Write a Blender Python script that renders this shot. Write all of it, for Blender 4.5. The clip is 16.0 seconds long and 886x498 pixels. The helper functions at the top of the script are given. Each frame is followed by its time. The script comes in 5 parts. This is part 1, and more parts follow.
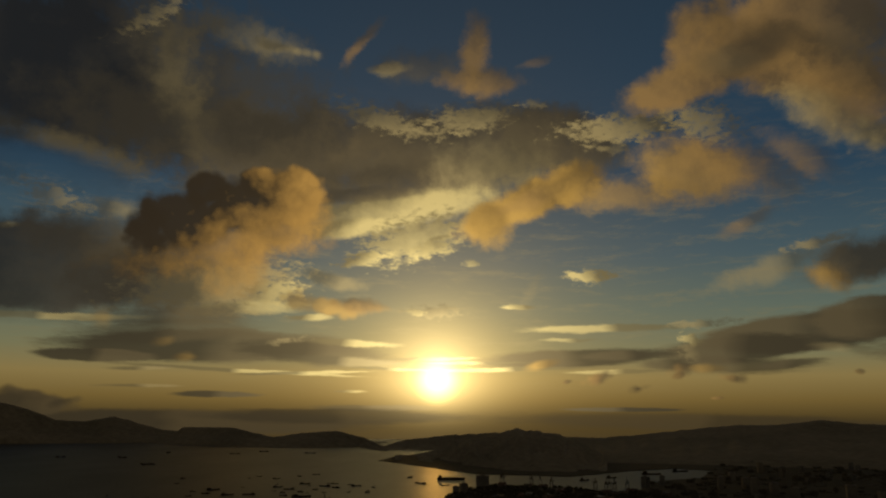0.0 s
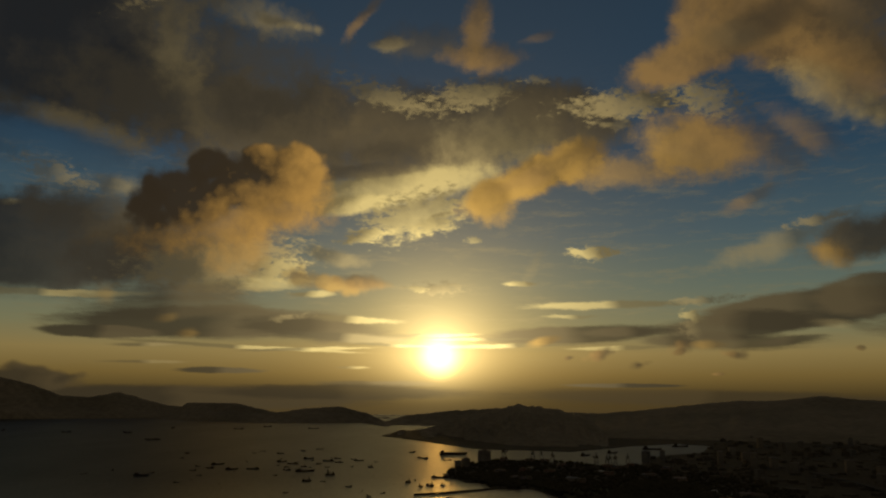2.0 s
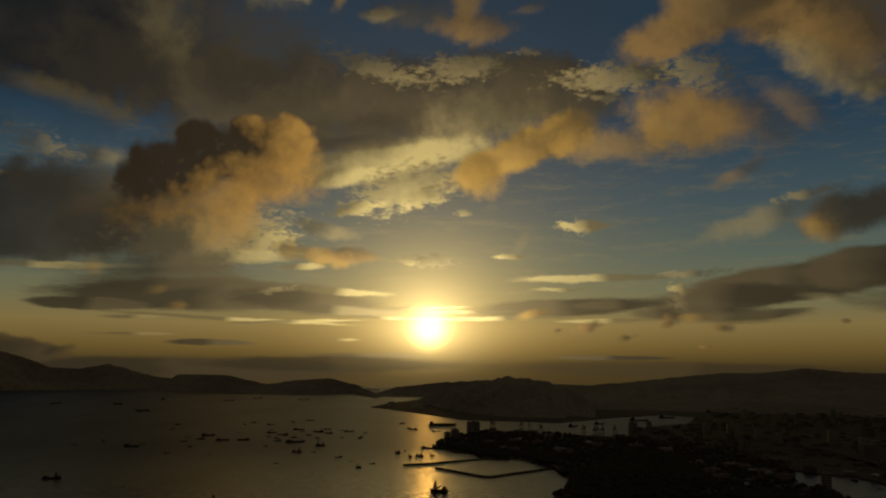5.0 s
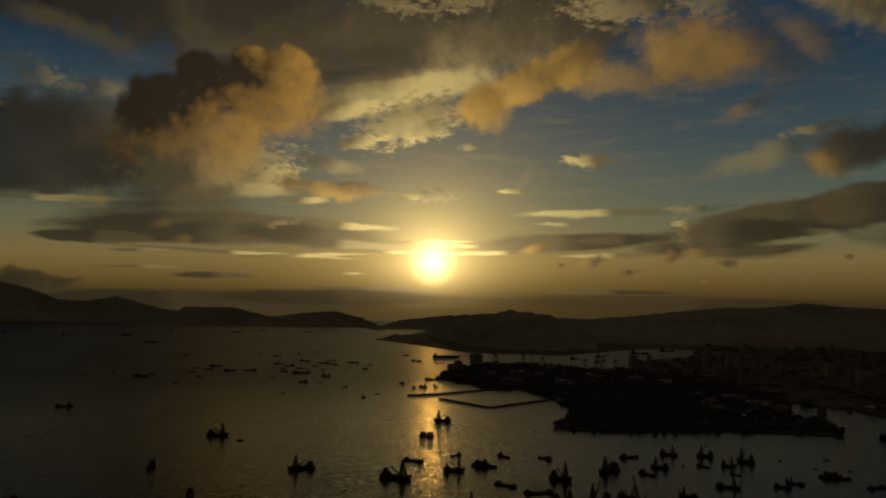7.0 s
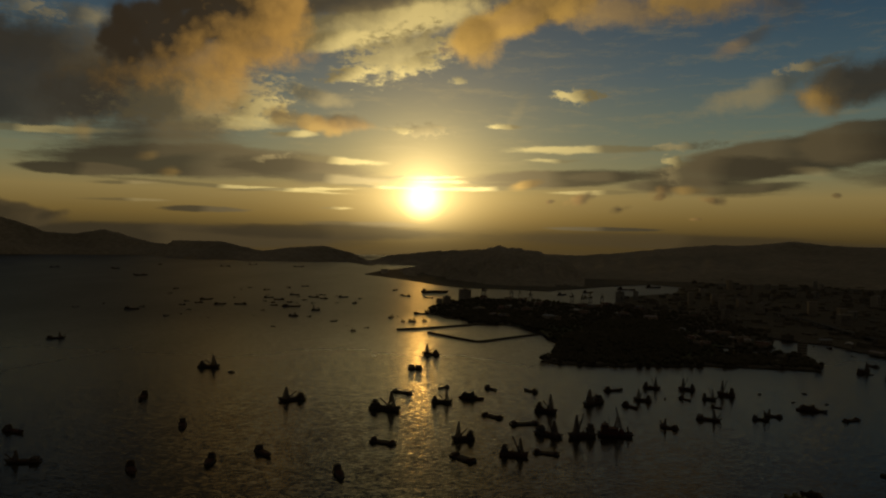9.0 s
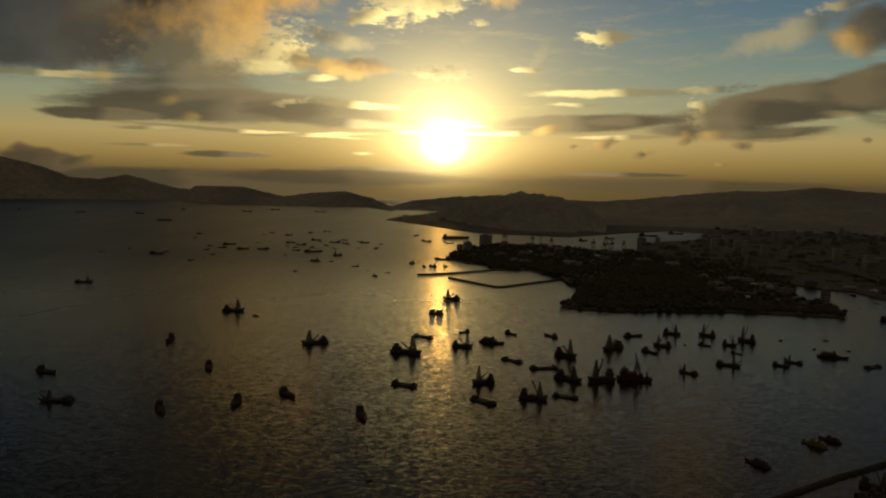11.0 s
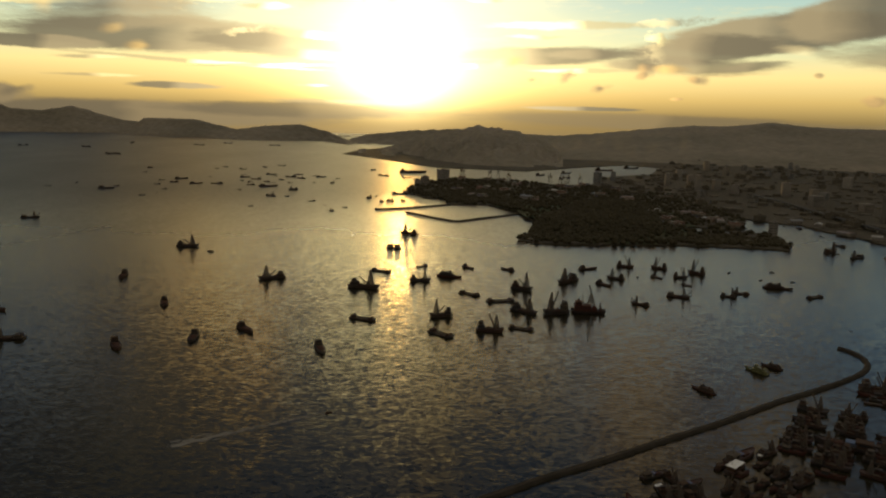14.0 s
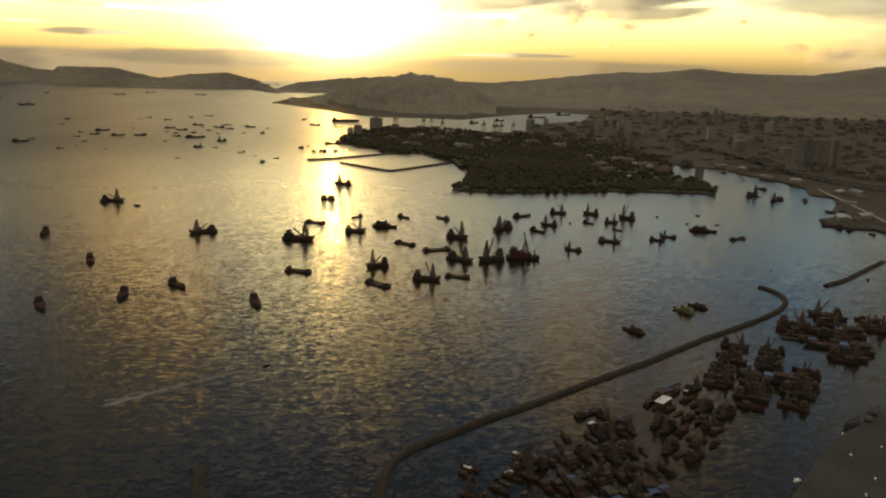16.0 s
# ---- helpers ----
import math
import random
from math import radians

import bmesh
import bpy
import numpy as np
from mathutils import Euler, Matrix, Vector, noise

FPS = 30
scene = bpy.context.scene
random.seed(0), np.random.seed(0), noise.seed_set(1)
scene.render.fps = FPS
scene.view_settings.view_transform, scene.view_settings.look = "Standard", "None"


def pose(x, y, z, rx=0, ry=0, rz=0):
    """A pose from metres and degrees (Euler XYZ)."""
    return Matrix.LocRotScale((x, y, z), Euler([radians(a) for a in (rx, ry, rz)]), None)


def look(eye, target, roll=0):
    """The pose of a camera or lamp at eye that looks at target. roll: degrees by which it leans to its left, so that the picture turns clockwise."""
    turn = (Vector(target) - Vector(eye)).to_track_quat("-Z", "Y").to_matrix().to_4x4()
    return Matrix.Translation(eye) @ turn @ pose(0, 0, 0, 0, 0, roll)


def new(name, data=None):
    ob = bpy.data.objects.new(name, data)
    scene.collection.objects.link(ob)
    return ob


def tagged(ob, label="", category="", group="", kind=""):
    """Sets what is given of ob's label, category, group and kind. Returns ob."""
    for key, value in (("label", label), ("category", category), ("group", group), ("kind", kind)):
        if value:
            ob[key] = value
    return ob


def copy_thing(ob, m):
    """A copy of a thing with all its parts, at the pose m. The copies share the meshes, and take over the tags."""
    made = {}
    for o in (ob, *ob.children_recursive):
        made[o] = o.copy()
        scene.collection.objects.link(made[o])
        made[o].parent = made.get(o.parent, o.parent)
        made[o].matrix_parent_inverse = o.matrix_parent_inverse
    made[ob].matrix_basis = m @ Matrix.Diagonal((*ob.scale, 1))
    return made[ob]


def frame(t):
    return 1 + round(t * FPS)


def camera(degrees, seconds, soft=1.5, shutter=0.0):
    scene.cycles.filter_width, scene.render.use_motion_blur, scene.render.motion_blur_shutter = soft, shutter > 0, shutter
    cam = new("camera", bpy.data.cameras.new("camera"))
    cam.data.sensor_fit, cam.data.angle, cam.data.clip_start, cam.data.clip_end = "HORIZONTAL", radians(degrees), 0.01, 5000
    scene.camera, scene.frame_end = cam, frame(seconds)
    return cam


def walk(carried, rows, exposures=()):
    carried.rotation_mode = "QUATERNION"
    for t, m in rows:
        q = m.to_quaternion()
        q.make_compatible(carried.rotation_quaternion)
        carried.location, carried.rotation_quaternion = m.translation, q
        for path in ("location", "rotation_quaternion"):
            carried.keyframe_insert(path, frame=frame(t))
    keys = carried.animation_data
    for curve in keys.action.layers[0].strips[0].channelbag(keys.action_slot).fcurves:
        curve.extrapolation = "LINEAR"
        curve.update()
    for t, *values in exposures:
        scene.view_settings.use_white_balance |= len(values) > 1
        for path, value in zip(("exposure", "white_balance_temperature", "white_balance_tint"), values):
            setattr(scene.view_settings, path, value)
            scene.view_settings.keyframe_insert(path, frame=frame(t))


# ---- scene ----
EYE = 120.0                      # height of the lookout above the water
SUN_AZ, SUN_EL = -0.35, 3.0      # degrees, clockwise from +y, and above the horizon

cam = camera(61.0, 16.0, soft=2.2)
walk(cam, [
    (0.0, pose(0, 0, EYE, 102.89, -0.38, -0.11)),
    (0.5, pose(0, 0, EYE, 102.32, -0.25, 0.07)),
    (1.0, pose(0, 0, EYE, 101.88, -0.35, -0.01)),
    (1.5, pose(0, 0, EYE, 101.39, -0.43, 0.03)),
    (2.0, pose(0, 0, EYE, 101.12, -0.40, 0.05)),
    (2.5, pose(0, 0, EYE, 101.18, -0.83, -0.18)),
    (3.0, pose(0, 0, EYE, 101.00, -0.91, -0.51)),
    (5.5, pose(0, 0, EYE, 98.08, -0.43, -0.74)),
    (6.0, pose(0, 0, EYE, 96.81, -0.75, -0.91)),
    (6.5, pose(0, 0, EYE, 95.32, -0.33, -0.36)),
    (7.0, pose(0, 0, EYE, 94.06, -0.69, -0.46)),
    (7.5, pose(0, 0, EYE, 93.19, -0.76, -0.58)),
    (8.0, pose(0, 0, EYE, 91.89, -0.87, -0.89)),
    (8.5, pose(0, 0, EYE, 90.43, -1.13, -1.44)),
    (11.0, pose(0, 0, EYE, 85.00, -1.16, 0.32)),
    (11.5, pose(0, 0, EYE, 83.84, -1.59, 0.13)),
    (12.0, pose(0, 0, EYE, 83.15, -1.33, -0.20)),
    (12.5, pose(0, 0, EYE, 82.58, -1.35, -0.14)),
    (13.0, pose(0, 0, EYE, 82.04, -1.22, -0.43)),
    (13.5, pose(0, 0, EYE, 81.23, -1.68, -1.71)),
    (14.0, pose(0, 0, EYE, 80.09, -1.44, -2.90)),
    (14.5, pose(0, 0, EYE, 79.06, -0.94, -3.67)),
    (15.0, pose(0, 0, EYE, 77.69, -1.31, -5.23)),
    (15.5, pose(0, 0, EYE, 76.65, -1.07, -6.57)),
    (16.0, pose(0, 0, EYE, 76.35, -1.24, -7.95)),
], exposures=[(0, 0.05, 6900, 10), (3, 0.05, 6900, 10), (5.5, -0.22, 7100, 10), (7, -0.36, 7200, 10), (8.5, -0.12, 7000, 10), (11, 0.9, 6600, 10), (12.5, 1.75, 6350, 11), (14.5, 2.6, 6300, 11), (16, 3.15, 6300, 12)])

# ---- world, sun ----
world = bpy.data.worlds.new("world")
scene.world = world
world.use_nodes = True
wt = world.node_tree
wt.nodes.clear()


def wnode(kind, **props):
    n = wt.nodes.new(kind)
    for key, value in props.items():
        setattr(n, key, value)
    return n


def feed(sock, value):
    if isinstance(value, bpy.types.NodeSocket):
        sock.id_data.links.new(value, sock)
    else:
        sock.default_value = value


def wmath(op, a, b=0.0, c=0.0, clamp=False):
    n = wnode("ShaderNodeMath", operation=op, use_clamp=clamp)
    for sock, value in zip(n.inputs, (a, b, c)):
        feed(sock, value)
    return n.outputs[0]


def wrange(value, a, b, lo=0.0, hi=1.0, kind="SMOOTHSTEP"):
    n = wnode("ShaderNodeMapRange", interpolation_type=kind)
    for key, v in (("Value", value), ("From Min", a), ("From Max", b), ("To Min", lo), ("To Max", hi)):
        feed(n.inputs[key], v)
    return n.outputs["Result"]


def wmix(fac, a, b, blend="MIX"):
    n = wnode("ShaderNodeMix", data_type="RGBA", blend_type=blend)
    feed(n.inputs[0], fac), feed(n.inputs[6], a), feed(n.inputs[7], b)
    return n.outputs[2]


def wnoise(vec, scale, detail, rough=0.55, channel="Fac"):
    n = wnode("ShaderNodeTexNoise")
    feed(n.inputs["Vector"], vec)
    feed(n.inputs["Scale"], scale), feed(n.inputs["Detail"], detail), feed(n.inputs["Roughness"], rough)
    return n.outputs[channel]


def wvec(op, a, b=(0, 0, 0), c=(0, 0, 0), scale=1.0):
    n = wnode("ShaderNodeVectorMath", operation=op)
    feed(n.inputs[0], a), feed(n.inputs[1], b)
    if op == "MULTIPLY_ADD":
        feed(n.inputs[2], c)
    if op == "SCALE":
        feed(n.inputs["Scale"], scale)
    return n.outputs["Value" if op in ("LENGTH", "DOT_PRODUCT") else "Vector"]


toward = wnode("ShaderNodeTexCoord").outputs["Generated"]
sep = wnode("ShaderNodeSeparateXYZ")
feed(sep.inputs[0], toward)
DEG = 180 / math.pi
az = wmath("MULTIPLY", wmath("ARCTAN2", sep.outputs[0], sep.outputs[1]), DEG)
el = wmath("MULTIPLY", wmath("ARCSINE", sep.outputs[2]), DEG)
comb = wnode("ShaderNodeCombineXYZ")
feed(comb.inputs[0], az), feed(comb.inputs[1], el), feed(comb.inputs[2], 1.0)
plane = comb.outputs[0]
sa, se = radians(SUN_AZ), radians(SUN_EL)
sun_way = Vector((math.sin(sa) * math.cos(se), math.cos(sa) * math.cos(se), math.sin(se)))
off = wmath("MULTIPLY", wmath("ARCCOSINE", wvec("DOT_PRODUCT", toward, tuple(sun_way))), DEG)

# clear sky: physical sky, graded over the elevation, with the sun's aureole in thin haze
sky = wnode("ShaderNodeTexSky", sky_type="NISHITA", sun_disc=False, sun_elevation=radians(SUN_EL), sun_rotation=radians(SUN_AZ),
            altitude=120, air_density=1.6, dust_density=3.0, ozone_density=2.0)
ramp = wnode("ShaderNodeValToRGB")
feed(ramp.inputs[0], wrange(el, -5, 45, 0, 1, "LINEAR"))
stops = ramp.color_ramp.elements
for i, (deg, col) in enumerate([(-5, (0.05, 0.035, 0.015)), (0.3, (0.06, 0.041, 0.014)), (1.6, (0.14, 0.095, 0.029)), (3.2, (0.21, 0.158, 0.06)), (5.0, (0.15, 0.155, 0.087)), (8, (0.09, 0.125, 0.105)), (12, (0.043, 0.082, 0.105)), (18, (0.012, 0.042, 0.08)), (26, (0.005, 0.022, 0.056)), (45, (0.012, 0.019, 0.03))]):
    e = stops[i] if i < 2 else stops.new(0.5)
    e.position = (deg + 5) / 50
    e.color = (*col, 1)
phys = wvec("SCALE", sky.outputs[0], scale=0.001)
clear = wmix(1.0, ramp.outputs[0], phys, "ADD")


above = wrange(el, -1.0, 3.2, 0.12, 1.0)


def halo(width, strength, tint):
    f = wmath("MULTIPLY", wmath("POWER", 2.718, wmath("DIVIDE", off, -width)), strength)
    return wvec("SCALE", tint, scale=wmath("MULTIPLY", f, above))


for width, strength, tint in ((3.0, 0.8, (1.0, 0.7, 0.22)), (6.5, 0.17, (1.0, 0.63, 0.15)), (14.0, 0.028, (1.0, 0.68, 0.24))):
    clear = wmix(1.0, clear, halo(width, strength, tint), "ADD")

# cloud field: patches laid one over the other, each shaded from its dark side to the side that faces the sun
def fmix(f, a, b):
    n = wnode("ShaderNodeMix", data_type="FLOAT")
    feed(n.inputs[0], f), feed(n.inputs[2], a), feed(n.inputs[3], b)
    return n.outputs[0]


high_up = wrange(el, 3, 10)
lowness = wrange(el, 0, 14, 0.2, 1.0)
stretched = wvec("MULTIPLY", plane, (0.5, 1.0, 1.0))
swirl = wvec("SUBTRACT", wnoise(stretched, 0.4, 4, 0.55, "Color"), (0.5, 0.5, 0.5))
fine = wvec("SUBTRACT", wnoise(stretched, 1.7, 7, 0.66, "Color"), (0.5, 0.5, 0.5))
bend = wvec("ADD", wvec("SCALE", swirl, scale=0.9), wvec("SCALE", fine, scale=0.55))
warped = wvec("MULTIPLY_ADD", wvec("SCALE", bend, scale=lowness), (1, 1, 0), plane)
grain = fmix(high_up, wnoise(wvec("MULTIPLY", warped, (0.2, 1.5, 1.0)), 0.5, 5, 0.55), wnoise(warped, 0.26, 6, 0.56))
wisps = fmix(high_up, wnoise(wvec("MULTIPLY", warped, (0.25, 1.8, 1.0)), 0.8, 6, 0.6), wnoise(warped, 0.6, 7, 0.6))
puffs = wnode("ShaderNodeTexVoronoi", feature="SMOOTH_F1")
feed(puffs.inputs["Vector"], wvec("ADD", plane, wvec("SCALE", fine, scale=0.28)))
for key, value in (("Scale", 0.62), ("Detail", 1.5), ("Roughness", 0.5), ("Lacunarity", 2.2), ("Smoothness", 0.35)):
    feed(puffs.inputs[key], value)
flecks = wnoise(wvec("MULTIPLY", wvec("ADD", plane, wvec("SCALE", fine, scale=0.9)), (0.62, 1.3, 1.0)), 1.9, 5, 0.6)
near_sun = wmath("POWER", 2.718, wmath("DIVIDE", off, -7.0))
shine = wmath("MULTIPLY_ADD", near_sun, 4.2, 1.0)
gain = wnode("ShaderNodeCombineXYZ")
for sock in gain.inputs:
    feed(sock, shine)
SOFT = wmath("MULTIPLY", wmath("MULTIPLY_ADD", wisps, -1.9, 0.95), wrange(el, 0, 9, 0.35, 1.0))
BILLOW = wmath("MULTIPLY_ADD", puffs.outputs["Distance"], 1.3, -0.62)
FLECK = wmath("MULTIPLY_ADD", flecks, -4.6, 2.55)
STREAK = wmath("MULTIPLY_ADD", wnoise(wvec("MULTIPLY", warped, (0.2, 1.5, 1.0)), 1.0, 8, 0.72), -2.2, 1.1)
mottle = wmath("ADD", wmath("MULTIPLY_ADD", grain, 1.1, -0.55), wmath("MULTIPLY_ADD", wisps, 0.7, -0.35))

# what each kind of cloud shows on its dark and on its lit side
SLATE = ((0.0115, 0.012, 0.0125), (0.038, 0.034, 0.026))
GREY = ((0.028, 0.0245, 0.018), (0.078, 0.06, 0.033))
SMOKE = ((0.034, 0.0285, 0.0175), (0.074, 0.058, 0.031))
SOOT = ((0.03, 0.022, 0.013), (0.05, 0.036, 0.02))
CUMULUS = ((0.021, 0.0155, 0.01), (0.27, 0.15, 0.038))
GOLD = ((0.115, 0.07, 0.021), (0.33, 0.195, 0.047))
UMBER = ((0.055, 0.039, 0.021), (0.215, 0.128, 0.043))
CREAM = ((0.06, 0.05, 0.028), (0.235, 0.182, 0.082))
PALE = ((0.1, 0.08, 0.037), (0.4, 0.315, 0.125))
BANK = ((0.036, 0.028, 0.016), (0.058, 0.043, 0.022))
OPEN = None
# until the bank on the horizon, light is counted in shares of the sun's shine
behind = wvec("DIVIDE", clear, gain.outputs[0])
heaven = behind

# thin high streaks
thin = wmath("MULTIPLY", wrange(STREAK, 0.05, -0.4, 0, 0.28), wmath("MULTIPLY", wrange(el, 1, 6), wrange(el, 26, 12, 0.0, 1.0)))
heaven = wmix(thin, heaven, (0.18, 0.14, 0.065, 1))


def cloud(u, v, rx, ry, turn, tones, opacity, soft, ragged, slope):
    """One patch of cloud centred u degrees clockwise of +y and v degrees up; slope is how it lightens per degree across and up."""
    global heaven
    m = wnode("ShaderNodeMapping", vector_type="TEXTURE")
    spot = wvec("MULTIPLY_ADD", heaven, (1e-7, 1e-7, 0), plane if ragged is BILLOW else warped)
    feed(m.inputs["Vector"], spot)
    m.inputs["Location"].default_value = (u, v, 1)
    m.inputs["Rotation"].default_value = (0, 0, radians(turn))
    m.inputs["Scale"].default_value = (rx, ry, 1)
    d = wmath("MULTIPLY_ADD", ragged, soft, wvec("LENGTH", m.outputs[0]))
    cover = wrange(d, 1 + soft * 0.5, 1 - soft * 0.8, 0, opacity)
    if tones is OPEN:
        heaven = wmix(cover, heaven, behind)
        return
    lit = wmath("ADD", wvec("DOT_PRODUCT", spot, slope), mottle)
    if ragged is BILLOW:
        lit = wmath("MULTIPLY_ADD", BILLOW, -0.45, lit)
    shade = wmix(lit, (*tones[0], 1), (*tones[1], 1))
    heaven = wmix(cover, heaven, shade)


# high grey deck
cloud(-28.5, 23.4, 12.00, 7.05, 3, SLATE, 0.95, 0.6, SOFT, (0.058, -0.001, 1.71))
cloud(-17.2, 22.5, 9.91, 6.14, -18, SLATE, 0.7, 0.7, SOFT, (0.083, -0.002, 2.32))
cloud(-17.5, 20.1, 12.40, 3.26, -6, GREY, 0.85, 0.6, SOFT, (0.115, -0.103, 4.57))
cloud(-7.5, 20.2, 11.60, 3.15, -2, GREY, 0.9, 0.55, SOFT, (0.066, -0.143, 3.89))
cloud(2.1, 20.6, 10.44, 3.04, 2, GREY, 0.9, 0.5, SOFT, (-0.019, -0.163, 3.89))
cloud(9.1, 20.8, 5.35, 2.42, -16, GREY, 0.9, 0.4, SOFT, (-0.096, -0.181, 5.14))
cloud(-3.8, 17.6, 9.84, 1.92, 7, GREY, 0.75, 0.6, SOFT, (0.068, -0.251, 5.17))
cloud(-0.2, 21.7, 5.03, 1.68, -7, SLATE, 0.45, 0.9, SOFT, (0.006, -0.297, 6.95))
cloud(-23.2, 27.9, 2.88, 0.66, 35, CREAM, 0.5, 0.8, FLECK, (0.561, -0.494, 27.24))
cloud(-21.7, 25.8, 2.28, 3.58, 23, CREAM, 0.18, 1.0, SOFT, (0.103, -0.092, 5.11))
cloud(-16.4, 27.8, 4.67, 1.19, -13, CREAM, 0.4, 0.9, SOFT, (0.262, -0.336, 14.11))
cloud(-13.2, 27.2, 3.32, 0.56, -5, CREAM, 0.65, 0.6, BILLOW, (0.480, -0.756, 27.37))
cloud(-20.1, 22.1, 1.45, 4.69, 27, CREAM, 0.12, 1.0, SOFT, (0.081, -0.068, 3.64))
cloud(-30.1, 18.8, 7.91, 0.83, -11, CREAM, 0.2, 1.0, SOFT, (0.599, -0.272, 23.61))
cloud(-29.1, 16.9, 4.52, 1.14, -6, OPEN, 0.8, 0.9, SOFT, (0.439, -0.185, 16.39))
cloud(-24.6, 15.8, 2.24, 0.63, -16, OPEN, 0.55, 1.0, SOFT, (0.751, -0.360, 24.67))
cloud(-28.3, 14.9, 2.64, 0.83, -16, CREAM, 0.5, 0.8, FLECK, (0.602, -0.228, 20.95))
cloud(-24.3, 14.6, 1.87, 0.59, -2, CREAM, 0.6, 0.8, SOFT, (0.809, -0.362, 25.47))
cloud(-31.0, 12.5, 0.86, 0.26, 11, PALE, 0.6, 0.6, SOFT, (1.205, -0.332, 42.05))
# lower deck with a flat pale foot
cloud(-29.0, 10.0, 8.78, 3.40, 1, SLATE, 0.93, 0.35, SOFT, (0.158, -0.036, 5.45))
cloud(-20.2, 9.6, 7.33, 2.66, -2, GREY, 0.85, 0.55, SOFT, (0.184, -0.061, 4.81))
cloud(-25.0, 12.4, 5.85, 1.96, -5, GREY, 0.7, 0.7, SOFT, (0.255, -0.091, 8.00))
cloud(-28.3, 6.8, 6.39, 0.26, 2, PALE, 0.5, 0.5, STREAK, (1.213, -0.164, 35.93))
cloud(-16.7, 9.6, 6.81, 2.27, 7, CREAM, 0.8, 0.5, FLECK, (0.207, -0.085, 4.78))
cloud(-14.9, 8.0, 4.85, 0.54, 5, PALE, 0.6, 0.6, STREAK, (0.883, -0.321, 16.28))
cloud(-13.0, 9.2, 2.48, 1.09, 13, PALE, 0.65, 0.6, FLECK, (0.411, -0.207, 7.73))
cloud(-20.0, 7.2, 6.10, 0.72, 5, GREY, 0.6, 0.6, STREAK, (0.701, -0.157, 15.66))
cloud(-24.5, 6.9, 0.64, 0.78, 25, GOLD, 0.3, 1.0, SOFT, (0.679, -0.113, 17.89))
# bright sheet under the deck
cloud(2.5, 17.4, 6.22, 1.98, 24, CREAM, 0.65, 0.8, SOFT, (-0.042, -0.251, 4.98))
cloud(4.3, 19.3, 4.94, 2.13, 8, CREAM, 0.45, 0.9, SOFT, (-0.060, -0.228, 5.16))
cloud(-4.2, 15.7, 8.42, 1.37, 8, PALE, 0.85, 0.5, SOFT, (0.207, -0.326, 6.68))
cloud(-7.2, 14.3, 3.93, 0.68, 6, PALE, 0.9, 0.45, SOFT, (0.394, -0.612, 12.09))
cloud(-6.0, 16.9, 4.00, 0.60, 6, GREY, 0.7, 0.5, SOFT, (0.340, -0.762, 15.41))
cloud(-2.2, 13.6, 4.85, 1.81, 15, PALE, 0.8, 0.5, FLECK, (0.057, -0.271, 4.29))
cloud(-6.1, 12.1, 2.09, 0.56, 11, PALE, 0.9, 0.5, FLECK, (0.490, -0.747, 12.47))
cloud(-1.0, 12.9, 1.98, 0.78, 20, PALE, 0.8, 0.5, FLECK, (0.073, -0.641, 8.86))
cloud(-4.4, 22.4, 4.98, 0.93, -13, CREAM, 0.7, 0.7, FLECK, (0.130, -0.527, 12.90))
cloud(2.1, 22.7, 3.67, 1.09, 5, CREAM, 0.8, 0.6, FLECK, (-0.048, -0.457, 10.96))
cloud(14.6, 21.5, 5.58, 1.15, 1, CREAM, 0.9, 0.6, FLECK, (-0.281, -0.333, 11.75))
cloud(20.1, 21.4, 3.29, 1.34, -16, CREAM, 0.6, 0.7, FLECK, (-0.286, -0.239, 11.35))
cloud(13.2, 20.1, 2.17, 0.41, -4, CREAM, 0.5, 0.7, FLECK, (-0.631, -0.779, 24.54))
# great cumulus, dark on its shaded side and gold below
cloud(-16.9, 12.3, 6.68, 1.73, 12, CUMULUS, 0.8, 0.85, SOFT, (0.083, -0.115, 3.33))
cloud(-15.1, 10.8, 2.86, 1.50, 32, CUMULUS, 0.6, 0.9, SOFT, (0.083, -0.115, 3.33))
cloud(-21.7, 11.3, 2.67, 1.36, 10, CUMULUS, 0.6, 0.9, SOFT, (0.083, -0.115, 3.33))
cloud(-19.4, 14.3, 4.70, 2.84, 13, CUMULUS, 0.97, 0.35, BILLOW, (0.083, -0.115, 3.33))
cloud(-22.0, 13.3, 1.99, 1.92, 6, CUMULUS, 0.95, 0.4, BILLOW, (0.083, -0.115, 3.33))
cloud(-15.0, 15.7, 4.61, 2.74, 14, CUMULUS, 0.97, 0.3, BILLOW, (0.083, -0.115, 3.33))
cloud(-18.2, 16.5, 2.12, 1.38, 16, CUMULUS, 0.97, 0.25, BILLOW, (0.083, -0.115, 3.33))
cloud(-14.4, 17.3, 1.69, 1.25, 5, CUMULUS, 0.95, 0.25, BILLOW, (0.214, 0.203, -0.03))
cloud(-11.7, 16.5, 2.67, 2.53, -6, CUMULUS, 0.97, 0.2, BILLOW, (0.193, -0.036, 3.71))
cloud(-12.4, 14.2, 3.40, 1.94, 23, CUMULUS, 0.85, 0.6, SOFT, (0.083, -0.115, 3.33))
